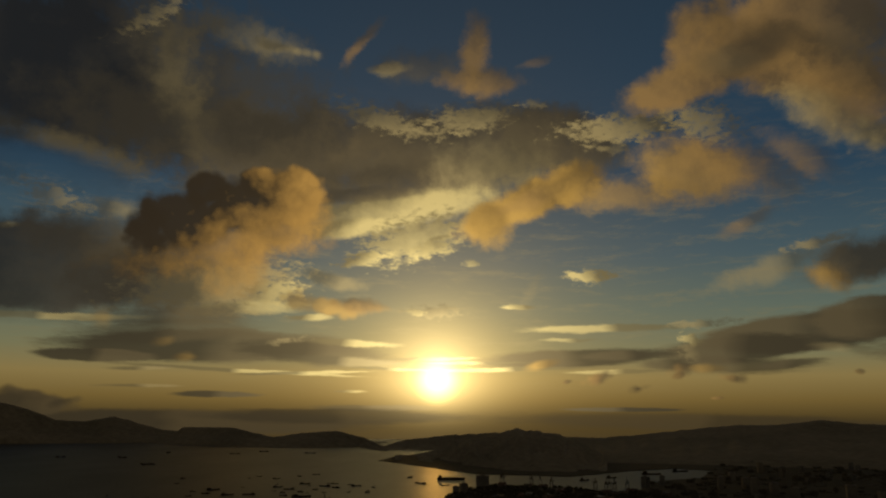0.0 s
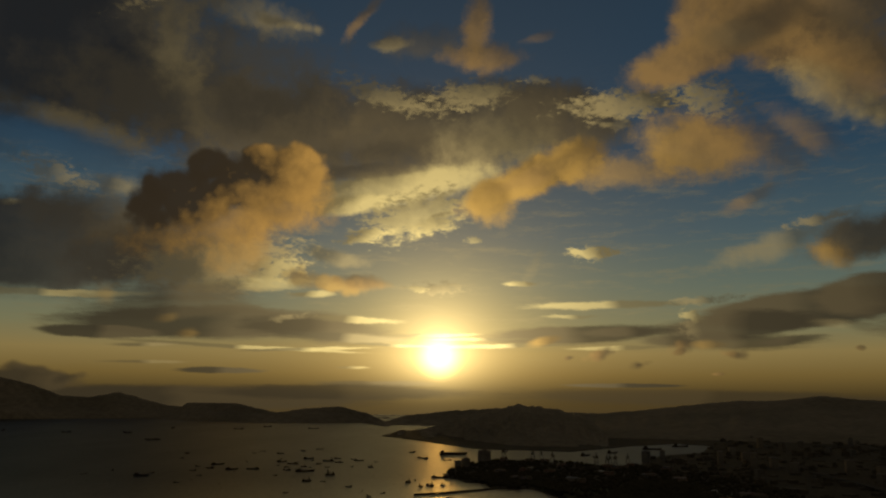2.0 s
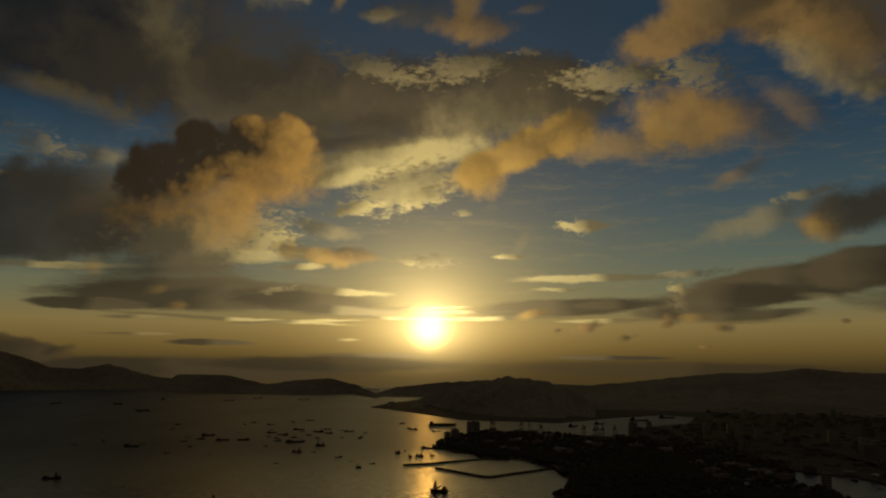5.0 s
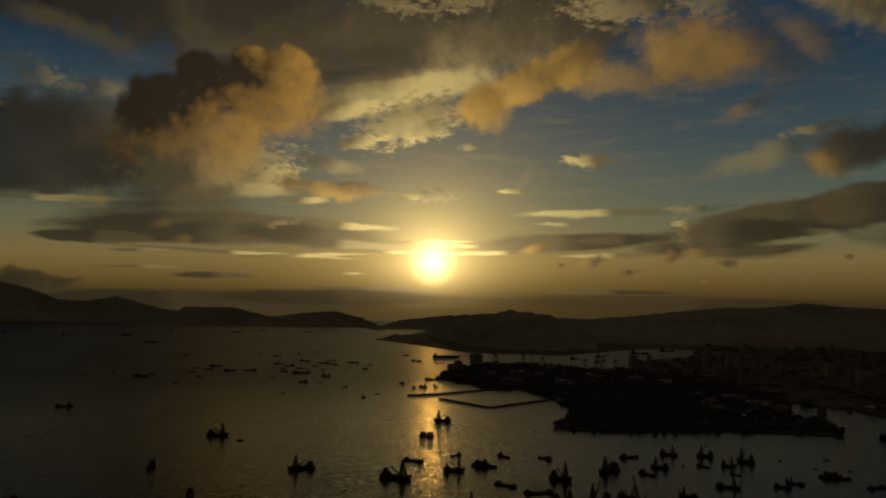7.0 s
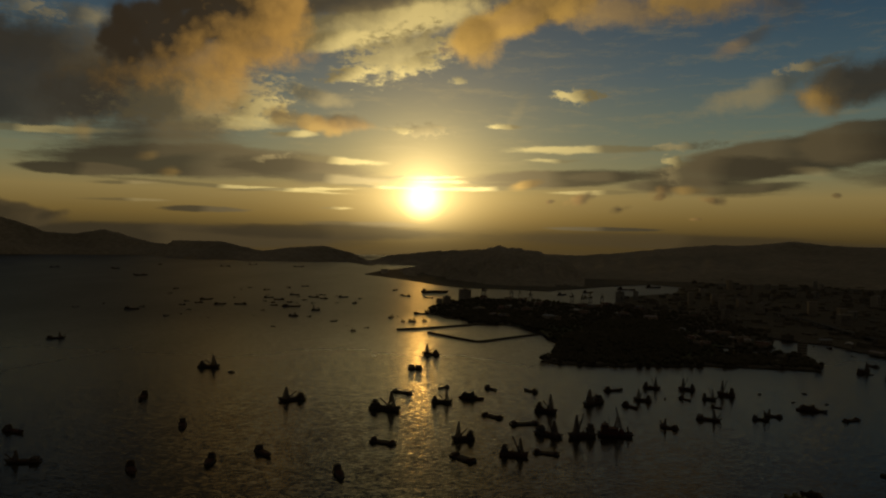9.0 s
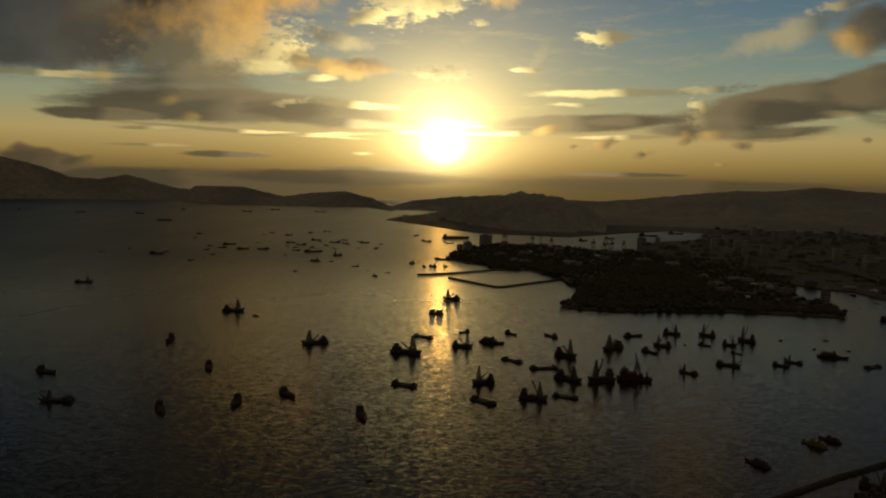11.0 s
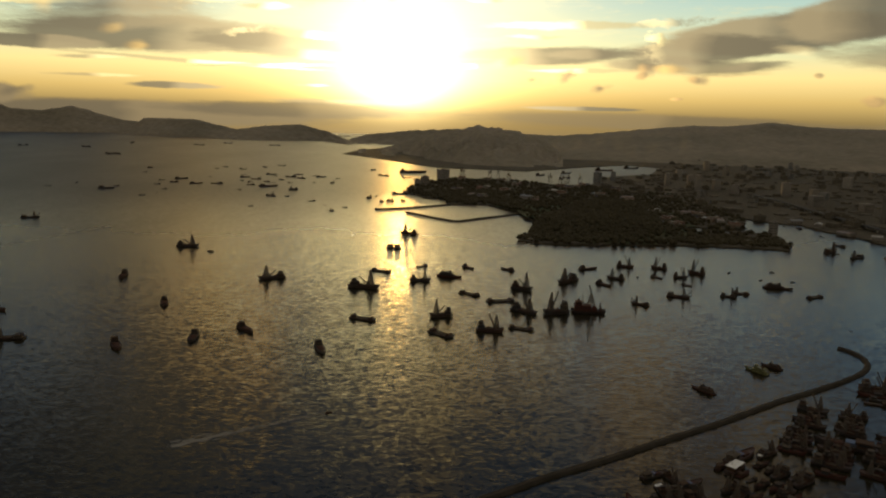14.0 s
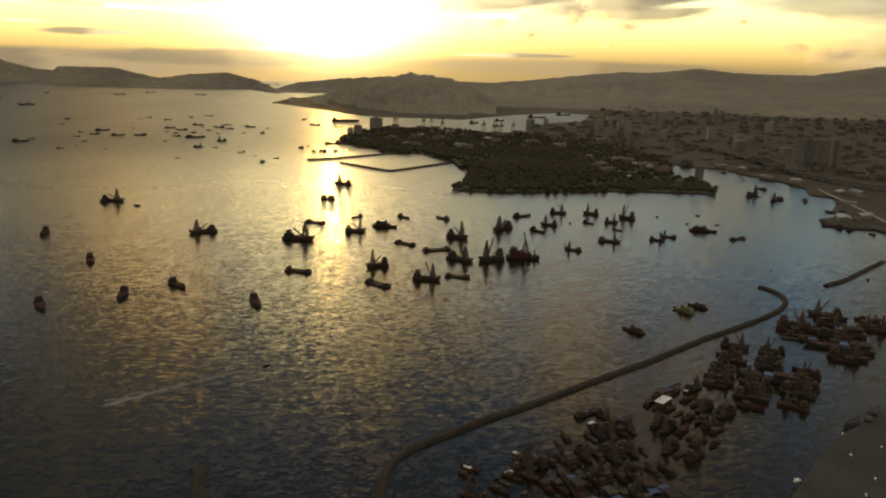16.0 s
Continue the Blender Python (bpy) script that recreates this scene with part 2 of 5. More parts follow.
# gold clouds
cloud(6.3, 16.2, 5.49, 1.46, 22, GOLD, 0.95, 0.4, SOFT, (-0.151, -0.297, 6.36))
cloud(3.6, 14.7, 1.75, 1.91, 34, GOLD, 0.9, 0.5, SOFT, (-0.074, -0.254, 4.48))
cloud(10.3, 17.7, 2.71, 1.52, 2, GOLD, 0.85, 0.5, SOFT, (-0.193, -0.173, 5.35))
cloud(7.8, 16.9, 3.93, 0.69, 21, UMBER, 0.45, 0.8, SOFT, (-0.358, -0.639, 14.11))
cloud(19.2, 18.1, 3.86, 2.34, -9, GOLD, 0.8, 0.65, SOFT, (-0.114, -0.053, 3.58))
cloud(14.3, 16.6, 4.65, 1.25, -4, GOLD, 0.55, 0.8, SOFT, (-0.109, -0.053, 3.02))
cloud(22.6, 18.1, 4.73, 1.72, -25, UMBER, 0.55, 0.9, SOFT, (-0.250, -0.155, 8.96))
cloud(27.1, 18.1, 3.01, 0.89, -39, UMBER, 0.4, 0.9, SOFT, (-0.514, -0.257, 19.10))
cloud(22.8, 13.9, 1.84, 0.51, 24, UMBER, 0.45, 0.9, SOFT, (-0.911, -0.419, 27.13))
# large cloud high on the north side
cloud(27.7, 26.9, 7.11, 3.30, -2, UMBER, 0.9, 0.5, SOFT, (-0.128, -0.090, 6.48))
cloud(26.7, 24.5, 7.72, 2.56, -22, UMBER, 0.93, 0.4, SOFT, (-0.087, -0.053, 3.84))
cloud(19.0, 24.2, 4.93, 1.60, 10, UMBER, 0.9, 0.45, SOFT, (-0.150, -0.031, 4.26))
cloud(20.5, 27.0, 2.53, 3.02, -31, UMBER, 0.85, 0.5, SOFT, (-0.115, -0.115, 5.99))
cloud(30.1, 22.0, 4.73, 2.50, -29, UMBER, 0.8, 0.6, SOFT, (-0.182, -0.097, 8.12))
cloud(23.3, 25.7, 3.73, 1.24, 8, GREY, 0.65, 0.8, SOFT, (-0.320, -0.266, 14.75))
cloud(31.6, 25.3, 3.23, 2.08, -23, GREY, 0.5, 0.9, SOFT, (-0.216, -0.123, 10.42))
cloud(28.8, 20.5, 4.07, 1.30, -34, CREAM, 0.6, 0.8, SOFT, (-0.348, -0.183, 14.29))
cloud(31.1, 19.0, 2.42, 1.24, -19, CREAM, 0.75, 0.6, BILLOW, (-0.396, -0.176, 16.17))
# torn wisps overhead
cloud(2.6, 27.5, 1.12, 2.74, -8, UMBER, 0.8, 0.7, SOFT, (-0.021, -0.181, 5.53))
cloud(3.0, 25.4, 3.34, 0.98, -4, UMBER, 0.75, 0.7, SOFT, (-0.071, -0.503, 13.50))
cloud(7.4, 26.6, 1.36, 0.33, 15, UMBER, 0.35, 0.9, SOFT, (-0.337, -0.972, 28.87))
cloud(-6.8, 28.1, 2.08, 0.47, 46, UMBER, 0.6, 0.8, SOFT, (0.316, -0.991, 30.47))
cloud(-4.6, 26.3, 1.67, 0.57, 9, CREAM, 0.75, 0.6, SOFT, (0.192, -0.855, 23.85))
cloud(-2.1, 26.5, 3.73, 1.14, 1, GREY, 0.5, 0.9, SOFT, (0.047, -0.437, 12.17))
cloud(7.3, 23.6, 1.36, 0.33, -2, CREAM, 0.5, 0.7, FLECK, (-0.357, -0.940, 25.27))
# small bright clouds in the open blue
cloud(11.3, 10.7, 1.94, 0.55, 2, PALE, 0.9, 0.5, FLECK, (-0.737, -0.531, 14.50))
cloud(5.8, 8.5, 1.29, 0.21, -0, PALE, 0.8, 0.5, STREAK, (-0.658, -0.714, 10.36))
cloud(2.3, 11.8, 0.79, 0.30, -0, PALE, 0.6, 0.7, FLECK, (-0.222, -0.942, 12.11))
cloud(7.0, 10.1, 0.43, 1.63, -31, CREAM, 0.18, 1.0, SOFT, (-0.206, -0.227, 4.24))
cloud(12.6, 6.8, 5.96, 0.29, 1, PALE, 0.7, 0.5, STREAK, (-0.950, -0.328, 14.71))
cloud(19.0, 7.0, 2.33, 0.36, 2, CREAM, 0.6, 0.6, FLECK, (-1.038, -0.240, 21.94))
cloud(9.7, 6.0, 2.09, 0.13, 0, PALE, 0.5, 0.6, STREAK, (-0.925, -0.352, 11.59))
# dark clouds on the north side
cloud(24.6, 10.8, 4.44, 0.85, 17, CREAM, 0.55, 0.9, SOFT, (-0.587, -0.182, 16.90))
cloud(26.9, 12.1, 2.13, 0.46, 8, CREAM, 0.6, 0.6, FLECK, (-1.105, -0.356, 34.55))
cloud(29.7, 10.6, 3.72, 1.49, 10, GREY, 0.93, 0.6, SOFT, (-0.130, -0.142, 5.52))
cloud(27.6, 9.6, 1.61, 0.76, -33, GOLD, 0.6, 0.9, SOFT, (-0.695, -0.160, 21.25))
cloud(26.0, 6.1, 7.55, 1.29, 4, SMOKE, 0.95, 0.22, STREAK, (-0.413, -0.053, 11.56))
cloud(30.3, 6.9, 4.24, 1.54, 3, SMOKE, 0.95, 0.25, STREAK, (-0.360, -0.046, 11.71))
cloud(21.2, 5.1, 5.62, 1.02, 4, SMOKE, 0.92, 0.35, STREAK, (-0.507, -0.061, 11.56))
cloud(21.1, 4.0, 5.21, 0.63, -1, SMOKE, 0.8, 0.5, STREAK, (-0.833, -0.060, 18.33))
cloud(25.4, 4.1, 1.40, 0.30, -1, OPEN, 0.35, 0.9, SOFT, (-1.185, -0.066, 30.92))
cloud(18.3, 5.9, 1.00, 0.41, -23, PALE, 0.75, 0.6, FLECK, (-1.045, -0.193, 20.73))
cloud(18.3, 4.9, 1.15, 0.65, -33, CREAM, 0.45, 0.8, FLECK, (-0.796, -0.104, 15.59))
cloud(28.3, 4.9, 1.99, 0.30, -9, CREAM, 0.35, 0.8, STREAK, (-1.236, -0.091, 35.85))
# long lenses beside the sun
cloud(-9.6, 8.5, 4.65, 0.93, -8, GOLD, 0.7, 0.6, BILLOW, (0.455, -0.281, 7.24))
cloud(-6.2, 8.5, 2.83, 0.72, -5, UMBER, 0.85, 0.5, BILLOW, (0.026, -0.838, 7.90))
cloud(-8.4, 10.3, 2.40, 0.59, -12, CREAM, 0.6, 0.7, SOFT, (0.617, -0.561, 11.44))
cloud(-10.0, 7.5, 1.68, 0.25, -1, PALE, 0.8, 0.6, STREAK, (0.880, -0.443, 12.60))
cloud(-0.6, 8.1, 2.34, 0.51, 2, CREAM, 0.75, 0.7, FLECK, (0.116, -0.968, 8.38))
cloud(-2.1, 8.1, 0.87, 0.30, -3, PALE, 0.6, 0.6, FLECK, (0.349, -0.908, 8.58))
cloud(-16.8, 5.2, 10.60, 1.22, 1, SMOKE, 0.93, 0.3, STREAK, (0.415, -0.067, 7.80))
cloud(-19.9, 6.2, 6.46, 0.96, 5, SMOKE, 0.7, 0.5, STREAK, (0.533, -0.095, 11.71))
cloud(-24.6, 4.3, 3.90, 0.46, 0, SMOKE, 0.93, 0.25, STREAK, (1.166, -0.080, 29.48))
cloud(-9.4, 4.9, 6.25, 0.92, -3, SMOKE, 0.75, 0.5, STREAK, (0.524, -0.139, 6.12))
cloud(-6.9, 5.7, 3.39, 0.25, -2, PALE, 0.75, 0.6, STREAK, (0.884, -0.423, 9.06))
cloud(-7.3, 4.3, 4.62, 0.38, -3, CREAM, 0.7, 0.7, STREAK, (0.955, -0.253, 8.56))
cloud(-15.1, 3.5, 8.34, 0.14, -2, PALE, 0.8, 0.5, STREAK, (1.042, -0.077, 16.46))
cloud(-10.2, 3.4, 4.94, 0.12, 2, PALE, 0.8, 0.5, STREAK, (1.002, -0.105, 11.06))
cloud(-18.8, 4.3, 0.76, 0.36, 10, GOLD, 0.3, 0.9, SOFT, (1.076, -0.105, 21.21))
cloud(-20.2, 5.4, 0.83, 0.32, 11, GOLD, 0.2, 0.9, SOFT, (1.082, -0.148, 23.21))
cloud(-12.8, 5.6, 2.44, 0.25, 8, CREAM, 0.5, 0.8, FLECK, (0.982, -0.245, 14.41))
cloud(9.6, 4.6, 7.06, 0.71, 2, SMOKE, 0.9, 0.35, STREAK, (-0.684, -0.164, 7.86))
cloud(13.8, 4.8, 3.64, 0.41, 1, SMOKE, 0.75, 0.5, STREAK, (-1.008, -0.180, 15.25))
cloud(5.0, 3.8, 6.34, 0.17, 1, PALE, 0.85, 0.5, STREAK, (-0.941, -0.283, 6.29))
cloud(12.9, 3.6, 3.65, 0.16, 1, PALE, 0.6, 0.5, STREAK, (-1.020, -0.100, 14.02))
cloud(7.5, 4.1, 1.26, 0.37, 12, GOLD, 0.65, 0.7, SOFT, (-0.963, -0.226, 8.69))
cloud(16.5, 4.1, 1.96, 0.48, -1, SMOKE, 0.7, 0.6, STREAK, (-1.050, -0.107, 18.28))
cloud(11.5, 3.1, 1.32, 0.49, 14, UMBER, 0.9, 0.8, BILLOW, (-1.015, -0.071, 12.39))
cloud(14.4, 2.4, 0.88, 0.36, 4, SOOT, 0.9, 0.8, BILLOW, (-1.047, -0.005, 15.64))
cloud(9.3, 2.9, 0.54, 0.25, 10, UMBER, 0.75, 0.5, BILLOW, (-1.004, -0.058, 10.01))
cloud(17.5, 3.7, 1.28, 0.62, 27, UMBER, 0.8, 0.8, BILLOW, (-0.800, -0.058, 14.72))
cloud(17.2, 3.3, 0.79, 0.31, 20, UMBER, 0.6, 0.6, BILLOW, (-1.068, -0.055, 19.10))
cloud(20.8, 3.1, 1.26, 0.35, -7, UMBER, 0.8, 0.8, BILLOW, (-1.117, -0.031, 23.84))
cloud(19.2, 3.8, 1.14, 0.32, -1, GOLD, 0.4, 0.8, SOFT, (-1.087, -0.075, 21.65))
cloud(24.6, 4.0, 2.13, 0.30, 3, SMOKE, 0.7, 0.6, STREAK, (-1.169, -0.065, 29.47))
cloud(28.8, 3.4, 0.39, 0.22, -1, UMBER, 0.7, 0.6, BILLOW, (-1.264, -0.032, 36.98))
cloud(19.8, 1.7, 0.41, 0.12, -0, UMBER, 0.7, 0.6, SOFT, (-1.114, 0.040, 22.51))
cloud(13.2, 0.9, 4.39, 0.16, 0, SMOKE, 0.9, 0.3, STREAK, (-1.042, 0.117, 14.13))
cloud(-16.5, 1.8, 3.11, 0.24, -0, SMOKE, 0.9, 0.35, STREAK, (1.073, 0.037, 18.15))
cloud(-21.6, 3.5, 2.21, 0.14, 2, CREAM, 0.6, 0.6, STREAK, (1.124, -0.053, 24.95))
cloud(-21.5, 2.3, 2.57, 0.12, 1, CREAM, 0.5, 0.6, STREAK, (1.135, 0.008, 24.84))
cloud(-6.8, 2.1, 1.25, 0.10, 1, PALE, 0.5, 0.6, STREAK, (0.999, 0.029, 7.24))
cloud(-5.5, 0.9, 4.59, 0.25, 0, SMOKE, 0.6, 0.6, STREAK, (0.976, 0.237, 5.67))
cloud(-0.9, 4.6, 3.42, 0.13, 1, PALE, 0.9, 0.5, STREAK, (0.415, -0.893, 5.03))
cloud(2.9, 4.3, 3.83, 0.13, 0, PALE, 0.8, 0.5, STREAK, (-0.791, -0.577, 5.28))
cloud(-3.9, 3.8, 2.97, 0.13, -1, PALE, 0.8, 0.5, STREAK, (0.916, -0.349, 5.43))
# heaped clouds far round to the north
cloud(34.6, 1.3, 2.2, 0.7, 6, UMBER, 0.75, 0.5, BILLOW, (-0.15, 0.35, 5.1))
cloud(32.4, 1.7, 1.0, 0.45, 0, UMBER, 0.7, 0.5, BILLOW, (-0.15, 0.35, 4.7))
cloud(34.5, 4.4, 5.0, 1.0, -4, SMOKE, 0.7, 0.6, STREAK, (-0.05, -0.2, 2.9))
heaven = wvec("MULTIPLY", heaven, gain.outputs[0])
# bank of haze and cloud on the horizon
cloud(-19.4, -0.2, 15.59, 0.92, 0, BANK, 0.95, 0.35, STREAK, (0.559, 0.073, 11.36))
cloud(-7.6, 0.3, 9.47, 0.57, 0, BANK, 0.85, 0.4, STREAK, (0.843, 0.224, 6.83))
cloud(18.9, -0.0, 15.69, 0.62, -1, BANK, 0.65, 0.5, STREAK, (-0.833, 0.106, 16.28))
cloud(-28.3, 1.0, 3.29, 0.94, -3, BANK, 0.95, 0.3, BILLOW, (0.590, 0.030, 17.16))
cloud(-26.0, 1.2, 1.14, 0.45, 12, BANK, 0.85, 0.7, BILLOW, (1.224, 0.058, 32.23))
cloud(-29.4, 1.8, 0.96, 0.36, 1, BANK, 0.8, 0.7, BILLOW, (1.297, 0.033, 38.50))

# the sun itself, burning through the cloud
heaven = wmix(wrange(off, 2.1, 0.2), heaven, (2.2, 1.4, 0.5, 1), "ADD")
for width, strength, tint in ((1.0, 1.7, (1.0, 0.75, 0.3)), (2.4, 0.85, (1.0, 0.78, 0.38)), (6.5, 0.14, (1.0, 0.66, 0.19))):
    heaven = wmix(1.0, heaven, halo(width, strength, tint), "ADD")
# away from the sun, broken warm cloud, mostly unseen, added to light near sides
aside = wmath("MAXIMUM", wrange(wmath("ABSOLUTE", az), 32, 42), wrange(el, 40, 65))
fill_cloud = wmix(wrange(grain, 0.35, 0.65), (0.036, 0.03, 0.021, 1), (0.095, 0.077, 0.049, 1))
heaven = wmix(wmath("MULTIPLY", aside, 0.9), heaven, fill_cloud)
below = wrange(el, -0.5, -4)
heaven = wmix(below, heaven, (0.05, 0.045, 0.035, 1))
back = wnode("ShaderNodeBackground")
feed(back.inputs["Color"], heaven)
back.inputs["Strength"].default_value = 1.0
feed(wnode("ShaderNodeOutputWorld").inputs["Surface"], back.outputs[0])

lamp = bpy.data.lights.new("sun", "SUN")
lamp.energy, lamp.angle, lamp.color = 0.055, radians(0.6), (1.0, 0.5, 0.09)
sun = new("sun", lamp)
sun.matrix_world = look(sun_way * 500 + Vector((0, 0, EYE)), (0, 0, EYE))


# ---- materials ----
def material(name, colour, rough=0.7, metal=0.0, spread=0.25, scale=1.0, bump=0.0, bump_scale=8.0, tint=None, per_object=0.0, hues=None):
    """Principled surface with stains at two scales, fine relief, and its own shade on each object."""
    m = bpy.data.materials.new(name)
    m.use_nodes = True
    nt = m.node_tree
    p = nt.nodes["Principled BSDF"]
    co = nt.nodes.new("ShaderNodeTexCoord").outputs["Object"]
    def noise_of(s, d):
        n = nt.nodes.new("ShaderNodeTexNoise")
        nt.links.new(co, n.inputs["Vector"])
        n.inputs["Scale"].default_value, n.inputs["Detail"].default_value = s, d
        return n.outputs["Fac"]
    def mixed(fac, a, b, blend="MIX"):
        n = nt.nodes.new("ShaderNodeMix")
        n.data_type, n.blend_type = "RGBA", blend
        feed(n.inputs[0], fac), feed(n.inputs[6], a), feed(n.inputs[7], b)
        return n.outputs[2]
    def ranged(v, a, b, lo, hi):
        n = nt.nodes.new("ShaderNodeMapRange")
        for key, x in (("Value", v), ("From Min", a), ("From Max", b), ("To Min", lo), ("To Max", hi)):
            feed(n.inputs[key], x)
        return n.outputs["Result"]
    base = (*colour, 1)
    if hues:
        info = nt.nodes.new("ShaderNodeObjectInfo")
        r = nt.nodes.new("ShaderNodeValToRGB")
        r.color_ramp.interpolation = "CONSTANT"
        nt.links.new(info.outputs["Random"], r.inputs[0])
        for i, h in enumerate(hues):
            e = r.color_ramp.elements[i] if i < 2 else r.color_ramp.elements.new(0.5)
            e.position, e.color = i / len(hues), (*h, 1)
        base = r.outputs[0]
    second = (*(tint or [c * (1 - spread) for c in colour]), 1)
    c = mixed(ranged(noise_of(0.35 * scale, 4), 0.4, 0.65, 0, 0.7), base, second)
    shade = ranged(noise_of(4 * scale, 6), 0.3, 0.7, 1 - spread, 1 + spread * 0.6)
    grey = nt.nodes.new("ShaderNodeCombineColor")
    for s in grey.inputs:
        nt.links.new(shade, s)
    c = mixed(1.0, c, grey.outputs[0], "MULTIPLY")
    nt.links.new(c, p.inputs["Base Color"])
    p.inputs["Metallic"].default_value = metal
    p.inputs["Specular IOR Level"].default_value = 0.5 if rough < 0.7 else 0.08
    nt.links.new(ranged(noise_of(3 * scale, 3), 0.3, 0.7, max(0.05, rough - 0.12), min(1, rough + 0.12)), p.inputs["Roughness"])
    if bump:
        b = nt.nodes.new("ShaderNodeBump")
        b.inputs["Strength"].default_value, b.inputs["Distance"].default_value = bump, 0.2
        nt.links.new(noise_of(bump_scale, 5), b.inputs["Height"])
        nt.links.new(b.outputs[0], p.inputs["Normal"])
    return m


HULL = material("hull_paint", (0.03, 0.028, 0.028), 0.6, spread=0.35, scale=0.8, tint=(0.055, 0.03, 0.02), hues=[(0.022, 0.022, 0.025), (0.05, 0.022, 0.018), (0.03, 0.033, 0.036), (0.04, 0.028, 0.02), (0.02, 0.026, 0.024)])
RED_HULL = material("red_lead_paint", (0.062, 0.03, 0.024), 0.75, spread=0.4, tint=(0.04, 0.028, 0.023), hues=[(0.068, 0.024, 0.019), (0.05, 0.028, 0.024), (0.08, 0.027, 0.02), (0.036, 0.028, 0.028)])
DECK = material("deck_steel", (0.034, 0.031, 0.029), 0.8, spread=0.4, tint=(0.046, 0.033, 0.026))
CABIN = material("cabin_paint", (0.07, 0.06, 0.05), 0.8, spread=0.35, tint=(0.055, 0.038, 0.028), hues=[(0.09, 0.08, 0.068), (0.055, 0.048, 0.042), (0.065, 0.042, 0.03), (0.045, 0.045, 0.05), (0.06, 0.028, 0.022)])
WHITE = material("white_paint", (0.7, 0.72, 0.72), 0.45, spread=0.15, tint=(0.55, 0.53, 0.48))
STEEL = material("derrick_steel", (0.055, 0.048, 0.042), 0.65, spread=0.4, tint=(0.085, 0.05, 0.034))
RUST = material("rust", (0.068, 0.033, 0.025), 0.85, spread=0.4, tint=(0.042, 0.026, 0.022))
GLASS = material("window_glass", (0.02, 0.025, 0.03), 0.12, spread=0.1)
RUBBER = material("tyre_rubber", (0.02, 0.02, 0.02), 0.9)
BLUE = material("blue_tarpaulin", (0.05, 0.08, 0.2), 0.6, spread=0.3, hues=[(0.05, 0.08, 0.2), (0.06, 0.11, 0.22), (0.03, 0.05, 0.14)])
ROPE = material("rope", (0.2, 0.16, 0.1), 0.9)
SAND = material("sand_cargo", (0.085, 0.072, 0.054), 0.95, bump=0.6, bump_scale=3)
YELLOW = material("yellow_green_paint", (0.13, 0.135, 0.055), 0.5, spread=0.2)
ROCK = material("breakwater_rock", (0.045, 0.04, 0.034), 0.9, spread=0.4, scale=0.6, bump=0.8, bump_scale=1.5)
CONCRETE = material("concrete", (0.32, 0.31, 0.28), 0.85, spread=0.25, scale=0.3, bump=0.2)
SOIL = material("reclaimed_ground", (0.075, 0.066, 0.05), 0.95, spread=0.4, scale=0.05, tint=(0.06, 0.055, 0.038), bump=0.4, bump_scale=0.3)
FOREST = material("woodland", (0.05, 0.06, 0.03), 0.9, spread=0.4, scale=0.08, tint=(0.075, 0.07, 0.04), bump=0.7, bump_scale=0.4)
LEAF = material("foliage", (0.046, 0.042, 0.026), 0.95, spread=0.3, scale=0.2, tint=(0.06, 0.052, 0.034))
BARK = material("bark", (0.08, 0.06, 0.045), 0.9)
# scrub colour lightened to stand in for haze over the far hills
HILL = material("hazed_scrub", (0.22, 0.195, 0.15), 0.95, spread=0.25, scale=0.01, tint=(0.15, 0.138, 0.105), bump=0.6, bump_scale=0.02)
TOWER = material("tower_render", (0.3, 0.28, 0.25), 0.75, spread=0.2, scale=0.15, hues=[(0.22, 0.21, 0.195), (0.16, 0.15, 0.14), (0.19, 0.17, 0.145), (0.14, 0.145, 0.15)])
TOWN = material("town_walls", (0.1, 0.09, 0.072), 0.9, spread=0.3, scale=0.04, tint=(0.07, 0.064, 0.052))
ROOF = material("roof_sheet", (0.22, 0.22, 0.22), 0.6, spread=0.3, scale=0.2, hues=[(0.22, 0.22, 0.22), (0.32, 0.32, 0.31), (0.14, 0.16, 0.18), (0.16, 0.12, 0.1)])
BOXES = material("container_paint", (0.2, 0.1, 0.07), 0.6, spread=0.3, hues=[(0.12, 0.06, 0.045), (0.05, 0.065, 0.1), (0.15, 0.13, 0.1), (0.06, 0.08, 0.065), (0.17, 0.17, 0.16)])
ASPHALT = material("asphalt", (0.06, 0.06, 0.058), 0.9, spread=0.2, scale=0.2)
FOAM = material("foam", (0.2, 0.195, 0.18), 0.8, spread=0.2, scale=0.6)

THIN_FOAM = material("thin_foam", (0.26, 0.25, 0.22), 0.8, spread=0.3, scale=0.3)


